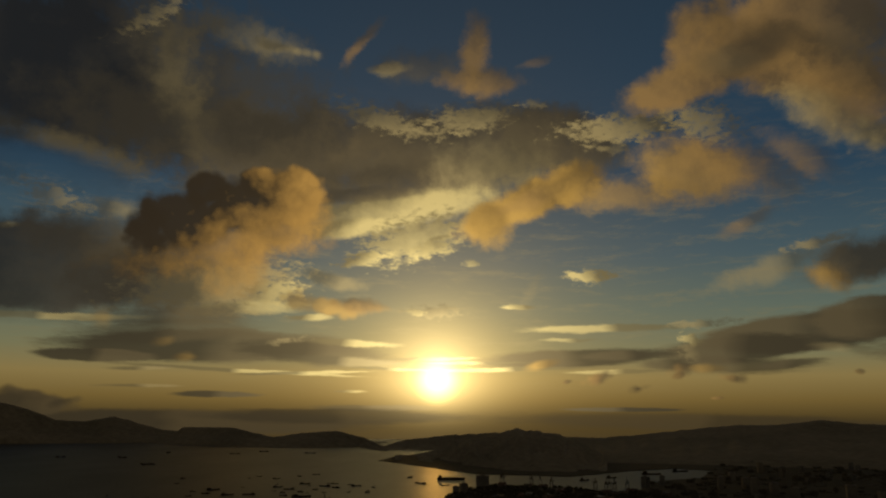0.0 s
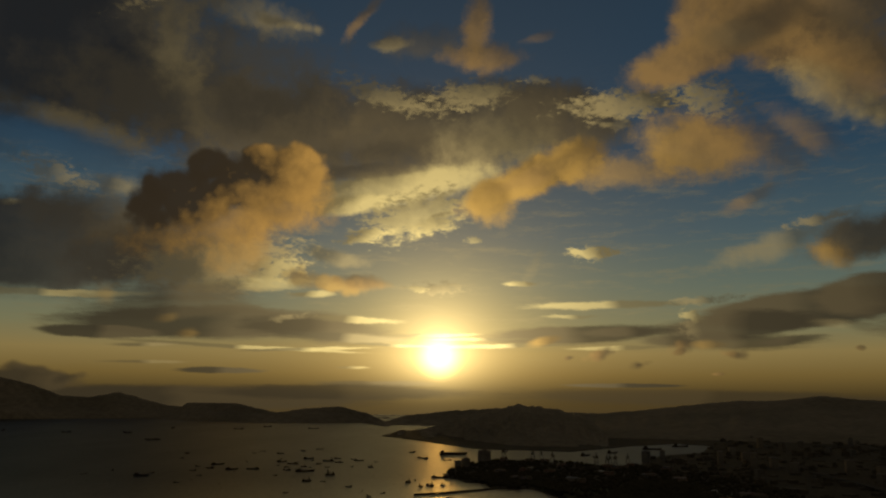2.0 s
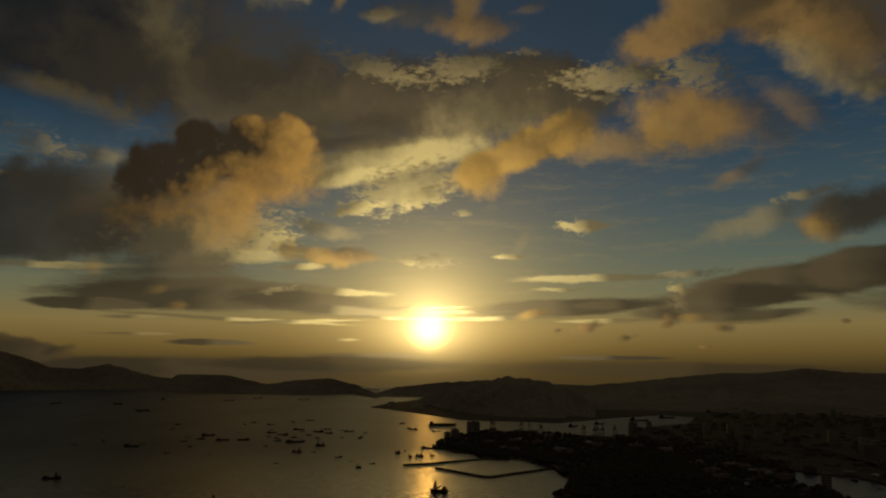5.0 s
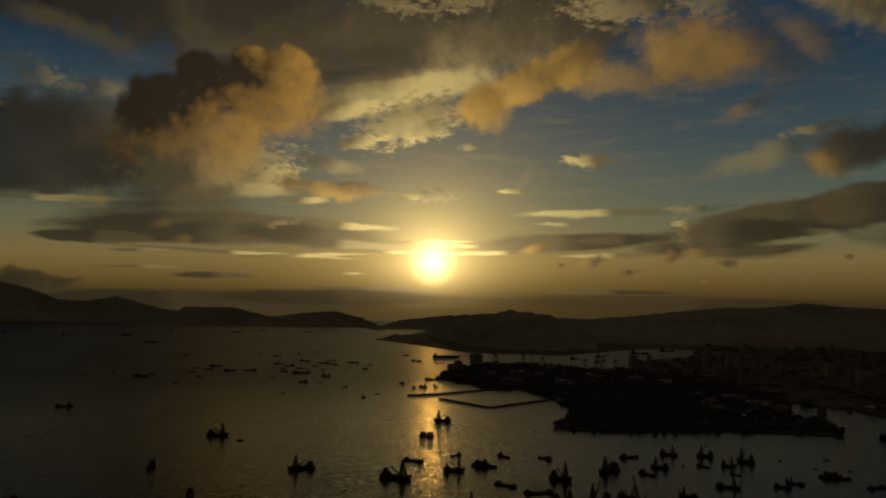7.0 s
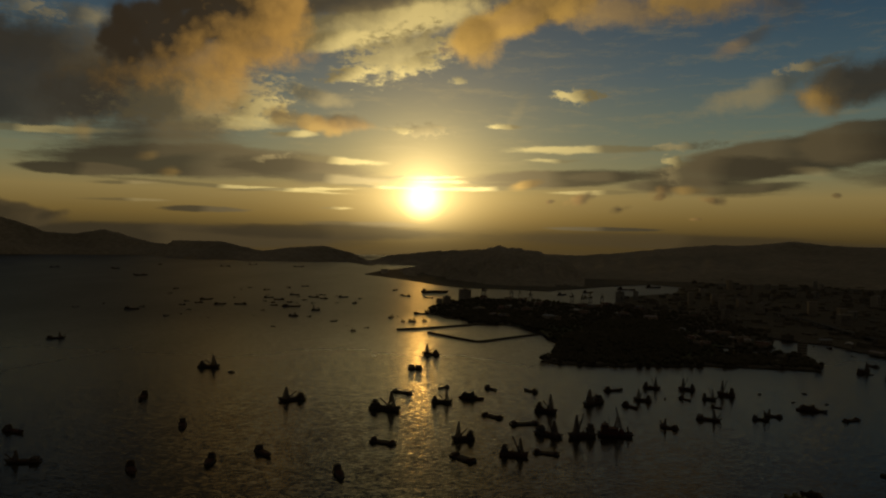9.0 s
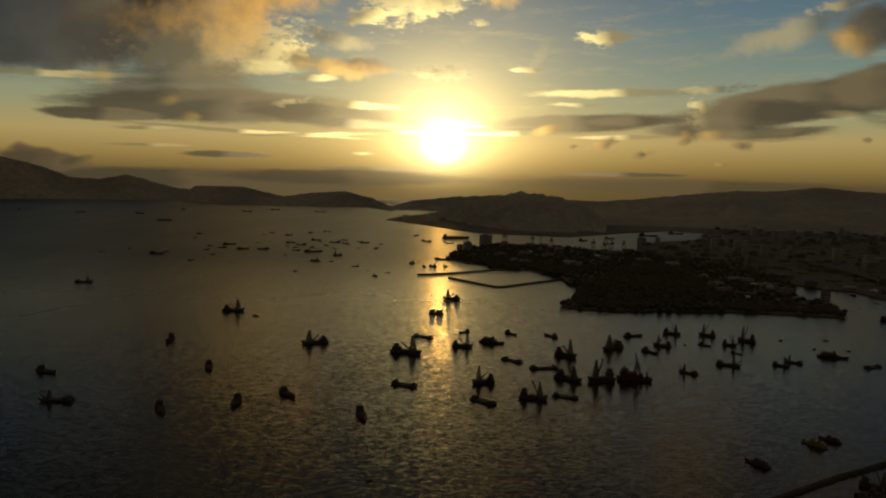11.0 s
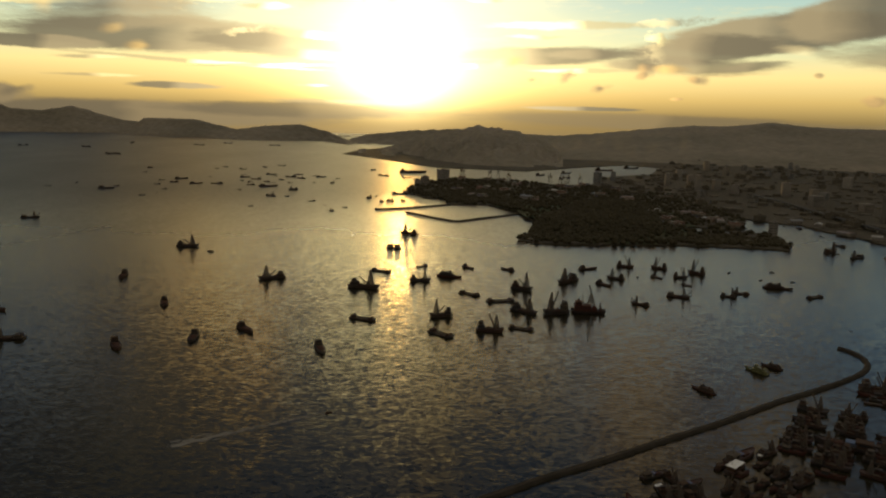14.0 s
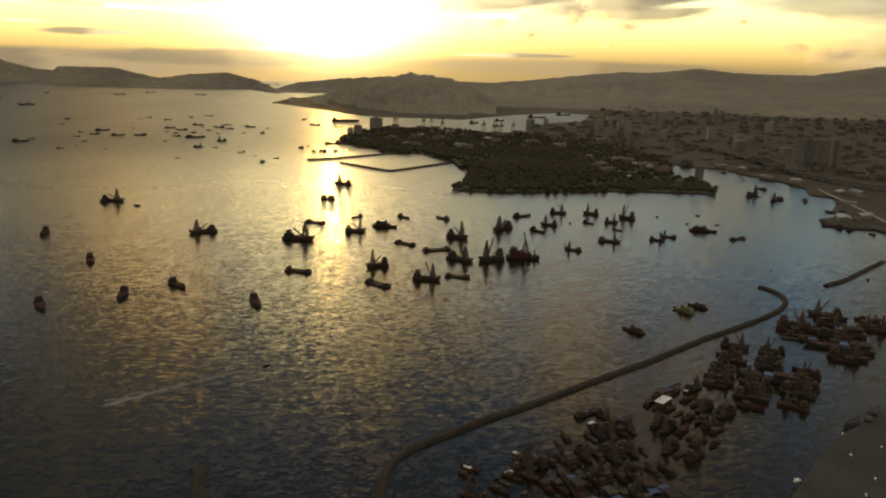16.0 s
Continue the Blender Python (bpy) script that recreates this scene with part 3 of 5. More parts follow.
def water_material():
    m = bpy.data.materials.new("sea_water")
    m.use_nodes = True
    nt = m.node_tree
    p = nt.nodes["Principled BSDF"]
    p.inputs["Base Color"].default_value = (0.015, 0.0135, 0.007, 1)
    p.inputs["IOR"].default_value = 1.333
    p.inputs["Specular IOR Level"].default_value = 0.21
    co = nt.nodes.new("ShaderNodeTexCoord").outputs["Object"]
    def waves(scale, sx, sy, turn, detail, rough, channel="Fac"):
        mp = nt.nodes.new("ShaderNodeMapping")
        mp.inputs["Rotation"].default_value = (0, 0, radians(turn))
        mp.inputs["Scale"].default_value = (sx, sy, 1)
        nt.links.new(co, mp.inputs["Vector"])
        n = nt.nodes.new("ShaderNodeTexNoise")
        nt.links.new(mp.outputs[0], n.inputs["Vector"])
        n.inputs["Scale"].default_value, n.inputs["Detail"].default_value, n.inputs["Roughness"].default_value = scale, detail, rough
        return n.outputs[channel]
    def mth(op, a, b):
        n = nt.nodes.new("ShaderNodeMath")
        n.operation = op
        feed(n.inputs[0], a), feed(n.inputs[1], b)
        return n.outputs[0]
    def vec(op, a, b=(0, 0, 0), c=(0, 0, 0)):
        n = nt.nodes.new("ShaderNodeVectorMath")
        n.operation = op
        feed(n.inputs[0], a), feed(n.inputs[1], b)
        if op == "MULTIPLY_ADD":
            feed(n.inputs[2], c)
        return n.outputs[0]
    # the slopes of the ripples, at three sizes
    slope = (0, 0, 1)
    for scale, steep, turn in ((0.16, 0.035, 14), (0.5, 0.2, 9), (1.2, 0.27, 20)):
        tilt = vec("SUBTRACT", waves(scale, 0.5, 1.0, turn, 2, 0.5, "Color"), (0.5, 0.5, 0.5))
        slope = vec("MULTIPLY_ADD", tilt, (steep * 0.5, steep, 0), slope)
    nt.links.new(vec("NORMALIZE", slope), p.inputs["Normal"])
    patches = waves(0.006, 1.0, 0.35, 20, 5, 0.6)
    mr = nt.nodes.new("ShaderNodeMapRange")
    nt.links.new(patches, mr.inputs["Value"])
    mr.inputs["From Min"].default_value, mr.inputs["From Max"].default_value = 0.35, 0.65
    mr.inputs["To Min"].default_value, mr.inputs["To Max"].default_value = 0.15, 0.19
    place = nt.nodes.new("ShaderNodeSeparateXYZ")
    nt.links.new(co, place.inputs[0])
    wind = nt.nodes.new("ShaderNodeMapRange")
    nt.links.new(place.outputs[1], wind.inputs["Value"])
    for key, v in (("From Min", 400), ("From Max", 1200), ("To Min", 0.0), ("To Max", 0.24)):
        wind.inputs[key].default_value = v
    nt.links.new(mth("ADD", mr.outputs[0], wind.outputs[0]), p.inputs["Roughness"])
    return m


WATER = water_material()


# ---- mesh helpers ----
def mesh_object(name, bm, mat, smooth=False):
    me = bpy.data.meshes.new(name)
    bmesh.ops.recalc_face_normals(bm, faces=bm.faces)
    bm.to_mesh(me)
    bm.free()
    me.materials.append(mat)
    if smooth:
        me.polygons.foreach_set("use_smooth", [True] * len(me.polygons))
    return new(name, me)


def part(name, bm, mat, parent, label="", smooth=False):
    ob = mesh_object(name, bm, mat, smooth)
    ob.parent = parent
    if label:
        tagged(ob, label)
    return ob


def box(bm, x0, x1, y0, y1, z0, z1, taper=0.0):
    """A block; taper draws its top in by that share."""
    cx, cy = (x0 + x1) / 2, (y0 + y1) / 2
    vs = []
    for z, k in ((z0, 1.0), (z1, 1 - taper)):
        for x, y in ((x0, y0), (x1, y0), (x1, y1), (x0, y1)):
            vs.append(bm.verts.new((cx + (x - cx) * k, cy + (y - cy) * k, z)))
    for q in ((3, 2, 1, 0), (4, 5, 6, 7), (0, 1, 5, 4), (1, 2, 6, 5), (2, 3, 7, 6), (3, 0, 4, 7)):
        bm.faces.new([vs[i] for i in q])
    return bm


def blocks(*rows, bevel=0.0):
    bm = bmesh.new()
    for r in rows:
        box(bm, *r)
    if bevel:
        bmesh.ops.bevel(bm, geom=bm.edges[:], offset=bevel, segments=1, affect="EDGES")
    return bm


def rod(bm, a, b, r, sides=5, r2=None):
    a, b = Vector(a), Vector(b)
    d = (b - a).normalized()
    s = d.orthogonal().normalized()
    t = d.cross(s)
    r2 = r if r2 is None else r2
    ring = [[bm.verts.new(p + (s * math.cos(k) + t * math.sin(k)) * q) for k in [2 * math.pi * i / sides for i in range(sides)]] for p, q in ((a, r), (b, r2))]
    for i in range(sides):
        j = (i + 1) % sides
        bm.faces.new((ring[0][i], ring[0][j], ring[1][j], ring[1][i]))
    bm.faces.new(ring[0][::-1])
    bm.faces.new(ring[1])
    return bm


def lattice(a, b, wa, wb, bays, r):
    """A tapering four-legged lattice from a to b."""
    bm = bmesh.new()
    a, b = Vector(a), Vector(b)
    d = (b - a).normalized()
    s = Vector((0, 1, 0))
    t = d.cross(s).normalized()
    corner = [(1, 1), (1, -1), (-1, -1), (-1, 1)]
    def at(k, i):
        f = k / bays
        w = wa + (wb - wa) * f
        p = a.lerp(b, f)
        return p + s * corner[i][0] * w + t * corner[i][1] * w
    for i in range(4):
        rod(bm, at(0, i), at(bays, i), r * 1.3, 4)
        for k in range(bays):
            j = (i + 1) % 4
            rod(bm, at(k + 1, i), at(k + 1, j), r, 4)
            if (k + i) % 2:
                rod(bm, at(k, i), at(k + 1, j), r, 4)
            else:
                rod(bm, at(k, j), at(k + 1, i), r, 4)
    return bm


def hull_mesh(L, B, free, stern=0.85, bow=0.35, sheer=0.8, rake=0.08, n=14):
    """A ship's hull with flare, sheer, bulwark and a sunk deck; stern and bow are the end widths as shares of the beam."""
    bm = bmesh.new()
    rings = []
    for i in range(n + 1):
        f = i / n
        x = -L / 2 + L * f
        if f < 0.25:
            w = stern + (1 - stern) * math.sin(f / 0.25 * math.pi / 2)
        elif f > 0.62:
            w = bow + (1 - bow) * math.cos((f - 0.62) / 0.38 * math.pi / 2) ** 0.8
        else:
            w = 1
        b = B / 2 * w
        z = free + sheer * max(0, (f - 0.55) / 0.45) ** 2 + 0.35 * sheer * max(0, (0.2 - f) / 0.2) ** 2
        over = rake * L * (max(0, (f - 0.8) / 0.2) - max(0, (0.1 - f) / 0.1) * 0.4)
        t = 0.12
        rings.append([bm.verts.new(v) for v in (
            (x, -b * 0.82, -0.6), (x + over * 0.6, -b, z * 0.45), (x + over, -b * 1.02, z), (x + over, -b * 1.02 + t, z), (x + over, -b * 1.02 + t, z - 0.55),
            (x + over, b * 1.02 - t, z - 0.55), (x + over, b * 1.02 - t, z), (x + over, b * 1.02, z), (x + over * 0.6, b, z * 0.45), (x, b * 0.82, -0.6))])
    for p, q in zip(rings, rings[1:]):
        for k in range(9):
            bm.faces.new((p[k], p[k + 1], q[k + 1], q[k]))
    for r in (rings[0], rings[-1]):
        bm.faces.new((r[0], r[1], r[8], r[9]))
        bm.faces.new((r[1], r[2], r[3], r[4], r[5], r[6], r[7], r[8]))
    return bm


def tyre_mesh(r=0.38):
    bm = bmesh.new()
    ring = []
    for i in range(10):
        a = 2 * math.pi * i / 10
        c = Vector((math.cos(a), 0, math.sin(a)))
        ring.append([bm.verts.new(c * (r + 0.12 * math.cos(b)) + Vector((0, 0.12 * math.sin(b), 0))) for b in (0, 1.6, 3.14, 4.7)])
    for i in range(10):
        for k in range(4):
            bm.faces.new((ring[i][k], ring[i][(k + 1) % 4], ring[(i + 1) % 10][(k + 1) % 4], ring[(i + 1) % 10][k]))
    return bm


TYRE = None


def tyres(ob, places):
    """Tyre fenders hung along the side, all on one mesh."""
    global TYRE
    for p in places:
        if TYRE is None:
            t = mesh_object("tyre_fender", tyre_mesh(), RUBBER, True)
            TYRE = t.data
        else:
            t = new("tyre_fender", TYRE)
        t.parent = ob
        t.location = p


def house(ob, name, x0, x1, w, z0, z1, mat=None, panes=4, overhang=0.25):
    """A deckhouse with a roof slab and panes let into its sides and front."""
    h = part(name, blocks((x0, x1, -w / 2, w / 2, z0, z1, 0.04), bevel=0.06), mat or CABIN, ob)
    part("roof", blocks((x0 - overhang, x1 + overhang, -w / 2 - overhang, w / 2 + overhang, z1 + 0.005, z1 + 0.16)), mat or CABIN, h)
    zc = z0 + (z1 - z0) * 0.62
    step = (x1 - x0) / (panes + 1)
    for i in range(panes):
        x = x0 + step * (i + 1)
        for s in (-1, 1):
            y = s * (w / 2 * 0.982)
            part("window", blocks((x - step * 0.32, x + step * 0.32, y - 0.05, y + 0.05, zc - 0.28, zc + 0.28)), GLASS, h)
    for i in range(2):
        y = -w / 4 + i * w / 2
        part("window", blocks((x1 - 0.09, x1 + 0.03, y - w * 0.17, y + w * 0.17, zc - 0.28, zc + 0.28)), GLASS, h)
    return h


def rail(ob, x0, x1, y, z, h=0.9):
    bm = bmesh.new()
    n = max(2, int(abs(x1 - x0) / 1.4))
    for i in range(n + 1):
        x = x0 + (x1 - x0) * i / n
        rod(bm, (x, y, z), (x, y, z + h), 0.04, 4)
    for k in (0.5, 1.0):
        rod(bm, (x0, y, z + h * k), (x1, y, z + h * k), 0.035, 4)
    part("rail", bm, STEEL, ob)


def thing(name, label, category, group="", kind=""):
    return tagged(new(name), label, category, group, kind)


# ---- vessels; each is 16 m long, bow along +x, origin at the waterline ----
def derrick_lighter(kind, label):
    ob = thing("derrick_lighter", label, "barge", "moored lighters")
    hull = part("hull", hull_mesh(16, 5.8, 1.5, 0.9, 0.6 if kind != 2 else 0.3, 0.9), HULL, ob)
    part("rubbing_strake", blocks((-7.4, 6.2, -3.02, -2.92, 0.75, 1.0), (-7.4, 6.2, 2.92, 3.02, 0.75, 1.0)), RUBBER, hull)
    part("deck", blocks((-7.6, 6.5, -2.5, 2.5, 0.9, 0.99)), DECK, ob)
    part("hatch_coaming", blocks((-2.2, 3.6, -1.9, -1.7, 0.99, 1.9), (-2.2, 3.6, 1.7, 1.9, 0.99, 1.9), (-2.2, -2.0, -1.7, 1.7, 0.99, 1.9), (3.4, 3.6, -1.7, 1.7, 0.99, 1.9)), RUST, ob)
    part("cargo", blocks((-1.95, 3.35, -1.65, 1.65, 0.995, 1.75, 0.25)), SAND, ob)
    hh = 3.0 if kind == 0 else 3.6
    lower = house(ob, "deckhouse", -7.2, -3.4, 4.6, 0.99, hh)
    if kind != 2:
        house(ob, "wheelhouse", -6.2, -4.2, 3.2, hh + 0.17, hh + 1.7, None, 2)
    part("funnel", rod(bmesh.new(), (-6.8, 1.2, hh + 0.17), (-6.8, 1.2, hh + 1.6), 0.3, 8), STEEL, ob)
    top = 9.5
    mx = 4.4
    part("mast", lattice((mx, 0, 0.99), (mx - 0.3, 0, top), (1.9, 1.7, 1.35)[kind], 0.22, 7, 0.23), STEEL, ob, "tapering lattice mast")
    part("mast_head", blocks((mx - 0.75, mx + 0.15, -0.5, 0.5, top - 0.05, top + 0.35)), STEEL, ob)
    if kind == 0:
        tip = Vector((-2.6, 0, 6.0))
    elif kind == 1:
        tip = Vector((-0.6, 0, 10.2))
    else:
        tip = Vector((9.6, 0, 7.0))
    foot = Vector((mx - 0.8 if kind < 2 else mx + 1.0, 0, 1.6))
    part("boom", lattice(foot, tip, 0.34, 0.18, 6, 0.11), STEEL, ob, "lattice crane boom")
    part("hoist_rope", rod(rod(bmesh.new(), (mx - 0.3, 0.1, top), tip, 0.04, 3), tip, (tip.x, 0, 2.2), 0.04, 3), ROPE, ob)
    part("winch", rod(bmesh.new(), (2.9, -2.3, 1.36), (2.9, 2.3, 1.36), 0.36, 8), RUST, ob)
    part("grab_bucket", blocks((tip.x - 0.5, tip.x + 0.5, -0.6, 0.6, 2.0, 2.9, 0.4), bevel=0.08), RUST, ob)
    rail(ob, -7.3, -3.4, -2.15, hh + 0.17, 0.8), rail(ob, -7.3, -3.4, 2.15, hh + 0.17, 0.8)
    tyres(ob, [(x, s * 3.05, 0.8) for x in (-4, 2) for s in (-1, 1)])
    return ob


def cargo_boat(label):
    ob = thing("cargo_boat", label, "boat", "moored cargo boats")
    hull = part("hull", hull_mesh(16, 4.6, 1.5, 0.75, 0.12, 1.1, 0.06), HULL, ob)
    part("rubbing_strake", blocks((-7.2, 3.6, -2.42, -2.32, 0.85, 1.05), (-7.2, 3.6, 2.32, 2.42, 0.85, 1.05)), RUBBER, hull)
    part("deck", blocks((-7.4, 5.6, -1.8, 1.8, 0.9, 0.99)), DECK, ob)
    part("hatch_cover", blocks((-2.6, 4.0, -1.5, 1.5, 0.99, 1.75, 0.06), bevel=0.05), RUST, ob)
    house(ob, "deckhouse", -7.0, -3.4, 3.6, 0.99, 3.2)
    house(ob, "wheelhouse", -5.8, -3.7, 2.9, 3.37, 4.9, None, 2)
    part("funnel", rod(bmesh.new(), (-6.5, 0, 3.37), (-6.5, 0, 4.9), 0.32, 8), STEEL, ob)
    part("mast", rod(rod(bmesh.new(), (-4.8, 0, 5.07), (-4.8, 0, 7.2), 0.09, 5, 0.05), (-4.8, -0.8, 6.4), (-4.8, 0.8, 6.4), 0.05, 4), STEEL, ob)
    part("foremast", rod(bmesh.new(), (5.2, 0, 0.99), (5.2, 0, 4.4), 0.09, 5, 0.05), STEEL, ob)
    part("windlass", rod(blocks((5.9, 6.4, -0.5, 0.5, 1.2, 1.75)), (6.1, -0.8, 1.6), (6.1, 0.8, 1.6), 0.2, 8), RUST, ob)
    rail(ob, -7.0, -3.4, -1.7, 3.37, 0.8), rail(ob, -7.0, -3.4, 1.7, 3.37, 0.8)
    tyres(ob, [(x, s * 2.42, 0.8) for x in (-5, -1, 2.5) for s in (-1, 1)])
    return ob


def deck_barge(label):
    ob = thing("deck_barge", label, "barge", "moored deck barges")
    hull = part("hull", hull_mesh(16, 5.4, 1.2, 0.95, 0.85, 0.9, 0.05), HULL, ob)
    part("bulkhead", blocks((6.6, 6.9, -2.2, 2.2, 0.7, 3.0), (5.6, 6.6, -2.2, -2.0, 0.7, 2.6), (5.6, 6.6, 2.0, 2.2, 0.7, 2.6)), RUST, ob)
    part("deck", blocks((-7.5, 6.5, -2.4, 2.4, 0.6, 0.69)), DECK, ob)
    part("cargo", blocks((-4.0, 4.6, -1.9, 1.9, 0.695, 1.35, 0.3)), SAND, ob)
    house(ob, "deckhouse", -7.2, -5.0, 4.0, 0.69, 2.8, None, 2)
    part("bollard", blocks((5.0, 5.3, -2.0, -1.7, 0.69, 1.3), (5.0, 5.3, 1.7, 2.0, 0.69, 1.3)), STEEL, ob)
    part("mast", rod(bmesh.new(), (-6.2, 0, 2.97), (-6.2, 0, 4.8), 0.08, 5), STEEL, ob)
    part("winch", rod(blocks((-4.7, -4.1, -0.6, 0.6, 0.69, 1.1)), (-4.4, -0.9, 1.2), (-4.4, 0.9, 1.2), 0.3, 8), RUST, ob)
    tyres(ob, [(x, s * 2.85, 0.6) for x in (-5.5, -1.5, 2.5, 5.5) for s in (-1, 1)])
    return ob


def stack_barge(label):
    """A flat barge with a tall block of boxes at either end."""
    ob = thing("stack_barge", label, "barge")
    part("hull", hull_mesh(16, 6.0, 1.3, 0.95, 0.9, 0.2, 0.02), HULL, ob)
    part("deck", blocks((-7.4, 7.0, -2.7, 2.7, 0.7, 0.79)), DECK, ob)
    for x in (-7.0, 1.2):
        for i in range(2):
            for k in range(3):
                part("container", blocks((x + i * 2.9, x + i * 2.9 + 2.8, -2.5, 2.5, 0.8 + k * 1.35, 2.1 + k * 1.35)), BOXES, ob)
    part("mast", rod(bmesh.new(), (0.1, 0, 0.79), (0.1, 0, 5.5), 0.12, 5), STEEL, ob)
    part("bollard", blocks((-0.6, -0.3, -2.4, -2.1, 0.79, 1.5), (-0.6, -0.3, 2.1, 2.4, 0.79, 1.5)), STEEL, ob)
    return ob


def ferry(label, paint=None):
    ob = thing("passenger_ferry", label, "ferry", "ferries")
    part("hull", hull_mesh(16, 4.4, 1.3, 0.8, 0.08, 0.7, 0.07), paint or RED_HULL, ob)
    part("deck", blocks((-7.4, 5.2, -1.8, 1.8, 0.7, 0.79)), DECK, ob)
    house(ob, "lower_saloon", -6.6, 3.6, 3.8, 0.79, 2.6, paint, 8)
    house(ob, "upper_saloon", -5.8, 1.8, 3.2, 2.77, 4.2, paint, 6)
    house(ob, "wheelhouse", 0.2, 1.6, 2.4, 4.37, 5.6, paint, 1, 0.15)
    part("funnel", blocks((-4.6, -3.4, -0.6, 0.6, 4.37, 5.9, 0.2), bevel=0.1), RUST, ob)
    part("mast", rod(rod(bmesh.new(), (0.6, 0, 5.77), (0.4, 0, 8.0), 0.08, 5), (0.5, -0.7, 7.0), (0.5, 0.7, 7.0), 0.04, 4), STEEL, ob)
    rail(ob, -5.8, 1.8, -1.7, 4.37, 0.7), rail(ob, -5.8, 1.8, 1.7, 4.37, 0.7)
    tyres(ob, [(x, s * 2.3, 0.7) for x in (-5, -1, 3) for s in (-1, 1)])
    return ob


def launch(label, category="boat", name="motor_launch"):
    ob = thing(name, label, category, "small launches")
    part("hull", hull_mesh(16, 4.8, 1.7, 0.8, 0.08, 1.4, 0.08), HULL, ob)
    part("deck", blocks((-7.2, 4.8, -1.8, 1.8, 1.05, 1.14)), DECK, ob)
    house(ob, "cabin", -3.6, 3.2, 3.4, 1.14, 3.9, CABIN, 3)
    part("awning", blocks((-7.0, -3.9, -1.8, 1.8, 3.3, 3.42)), BLUE, ob)
    bm = bmesh.new()
    for x in (-6.7, -4.2):
        for y in (-1.6, 1.6):
            rod(bm, (x, y, 1.14), (x, y, 3.3), 0.07, 4)
    part("awning_frame", bm, STEEL, ob)
    part("mast", rod(bmesh.new(), (1.0, 0, 4.07), (0.8, 0, 7.0), 0.1, 5), STEEL, ob)
    tyres(ob, [(x, s * 2.5, 1.0) for x in (-4, 0, 3.5) for s in (-1, 1)])
    return ob


def dredger(label):
    ob = thing("grab_dredger", label, "dredger")
    hull = part("hull", hull_mesh(18, 7.0, 1.9, 0.9, 0.8, 0.6, 0.04), RED_HULL, ob)
    part("deck", blocks((-8.4, 7.6, -3.1, 3.1, 1.3, 1.39)), DECK, ob)
    main = house(ob, "machinery_house", -7.6, 1.8, 5.6, 1.39, 5.6, RED_HULL, 5)
    house(ob, "upper_house", -7.0, -3.4, 4.6, 5.77, 7.8, RED_HULL, 3)
    part("crane_house", blocks((1.9, 5.2, -1.8, 1.8, 1.39, 4.8, 0.35), bevel=0.15), RED_HULL, ob)
    part("gantry", lattice((1.2, 0, 5.8), (1.4, 0, 13.5), 1.5, 0.4, 4, 0.2), STEEL, ob)
    part("boom", lattice((3.6, 0, 4.6), (0.2, 0, 19.5), 0.5, 0.25, 9, 0.12), STEEL, ob, "raised lattice boom")
    part("stay_rope", rod(rod(bmesh.new(), (1.4, 0, 13.5), (0.2, 0, 19.5), 0.06, 3), (1.4, 0.2, 13.5), (-6.8, 0.2, 7.9), 0.06, 3), ROPE, ob)
    part("aft_mast", rod(bmesh.new(), (-2.4, 0, 5.7), (-3.6, 0, 14.0), 0.16, 5, 0.08), STEEL, ob)
    part("spud", rod(rod(bmesh.new(), (7.0, 2.4, 1.3), (7.0, 2.4, 6.2), 0.4, 8), (7.0, -2.4, 1.3), (7.0, -2.4, 5.2), 0.4, 8), RUST, ob)
    part("funnel", rod(bmesh.new(), (-5.2, 1.4, 7.9), (-5.2, 1.4, 9.8), 0.4, 8), STEEL, ob)
    tyres(ob, [(x, s * 3.6, 1.0) for x in (-7, -4, -1, 2, 5) for s in (-1, 1)])
    return ob


def container_ship(label, L=60):
    ob = thing("container_ship", label, "ship")
    part("hull", hull_mesh(L, 9.5, 4.6, 0.85, 0.05, 1.2, 0.05, 20), HULL, ob)
    part("deck", blocks((-L * 0.47, L * 0.36, -4.3, 4.3, 3.9, 4.1)), DECK, ob)
    for i in range(13):
        x = -L * 0.3 + i * 2.9
        for k in range(2 + (i * 7) % 2):
            part("container_row", blocks((x, x + 2.6, -4.1, 4.1, 4.11 + k * 0.9, 4.98 + k * 0.9)), BOXES, ob)
    house(ob, "bridge_house", -L * 0.44, -L * 0.34, 8.4, 4.1, 10.2, CABIN, 4)
    part("funnel", blocks((-L * 0.465, -L * 0.445, -1.2, 1.2, 4.1, 11.0), bevel=0.2), HULL, ob)
    part("mast", rod(bmesh.new(), (-L * 0.38, 0, 10.3), (-L * 0.38, 0, 14.0), 0.2, 5), STEEL, ob)
    part("foremast", rod(bmesh.new(), (L * 0.42, 0, 4.2), (L * 0.42, 0, 10.0), 0.18, 5), STEEL, ob)
    return ob


def moor(proto, x, y, heading, length, first, tall=1.0, base=16.0):
    """Puts the prototype itself or a copy of it on the water, at its own length."""
    s = length / base
    w = min(s, 0.55 + 0.45 * s)
    m = pose(x, y, 0, 0, 0, heading) @ Matrix.Diagonal((s, w, w * tall, 1))
    if first:
        proto.matrix_basis = m
        return proto
    return copy_thing(proto, m)


def fleet(proto, rows, lo=9.0, hi=20.0, mast=0.0):
    for i, (x, y, heading, length, high) in enumerate(rows):
        size = 0.94 * min(hi, max(lo, length))
        beam = min(size / 16, 0.55 + 0.45 * size / 16)
        tall = min(1.4, max(0.8, high * 0.88 / (mast * beam))) if mast and high else 0.85
        heading = (((heading + 90) % 180) - 90) * 0.55 + (180 if i % 2 else 0) if mast else heading
        moor(proto, x, y, heading, size, i == 0, tall)


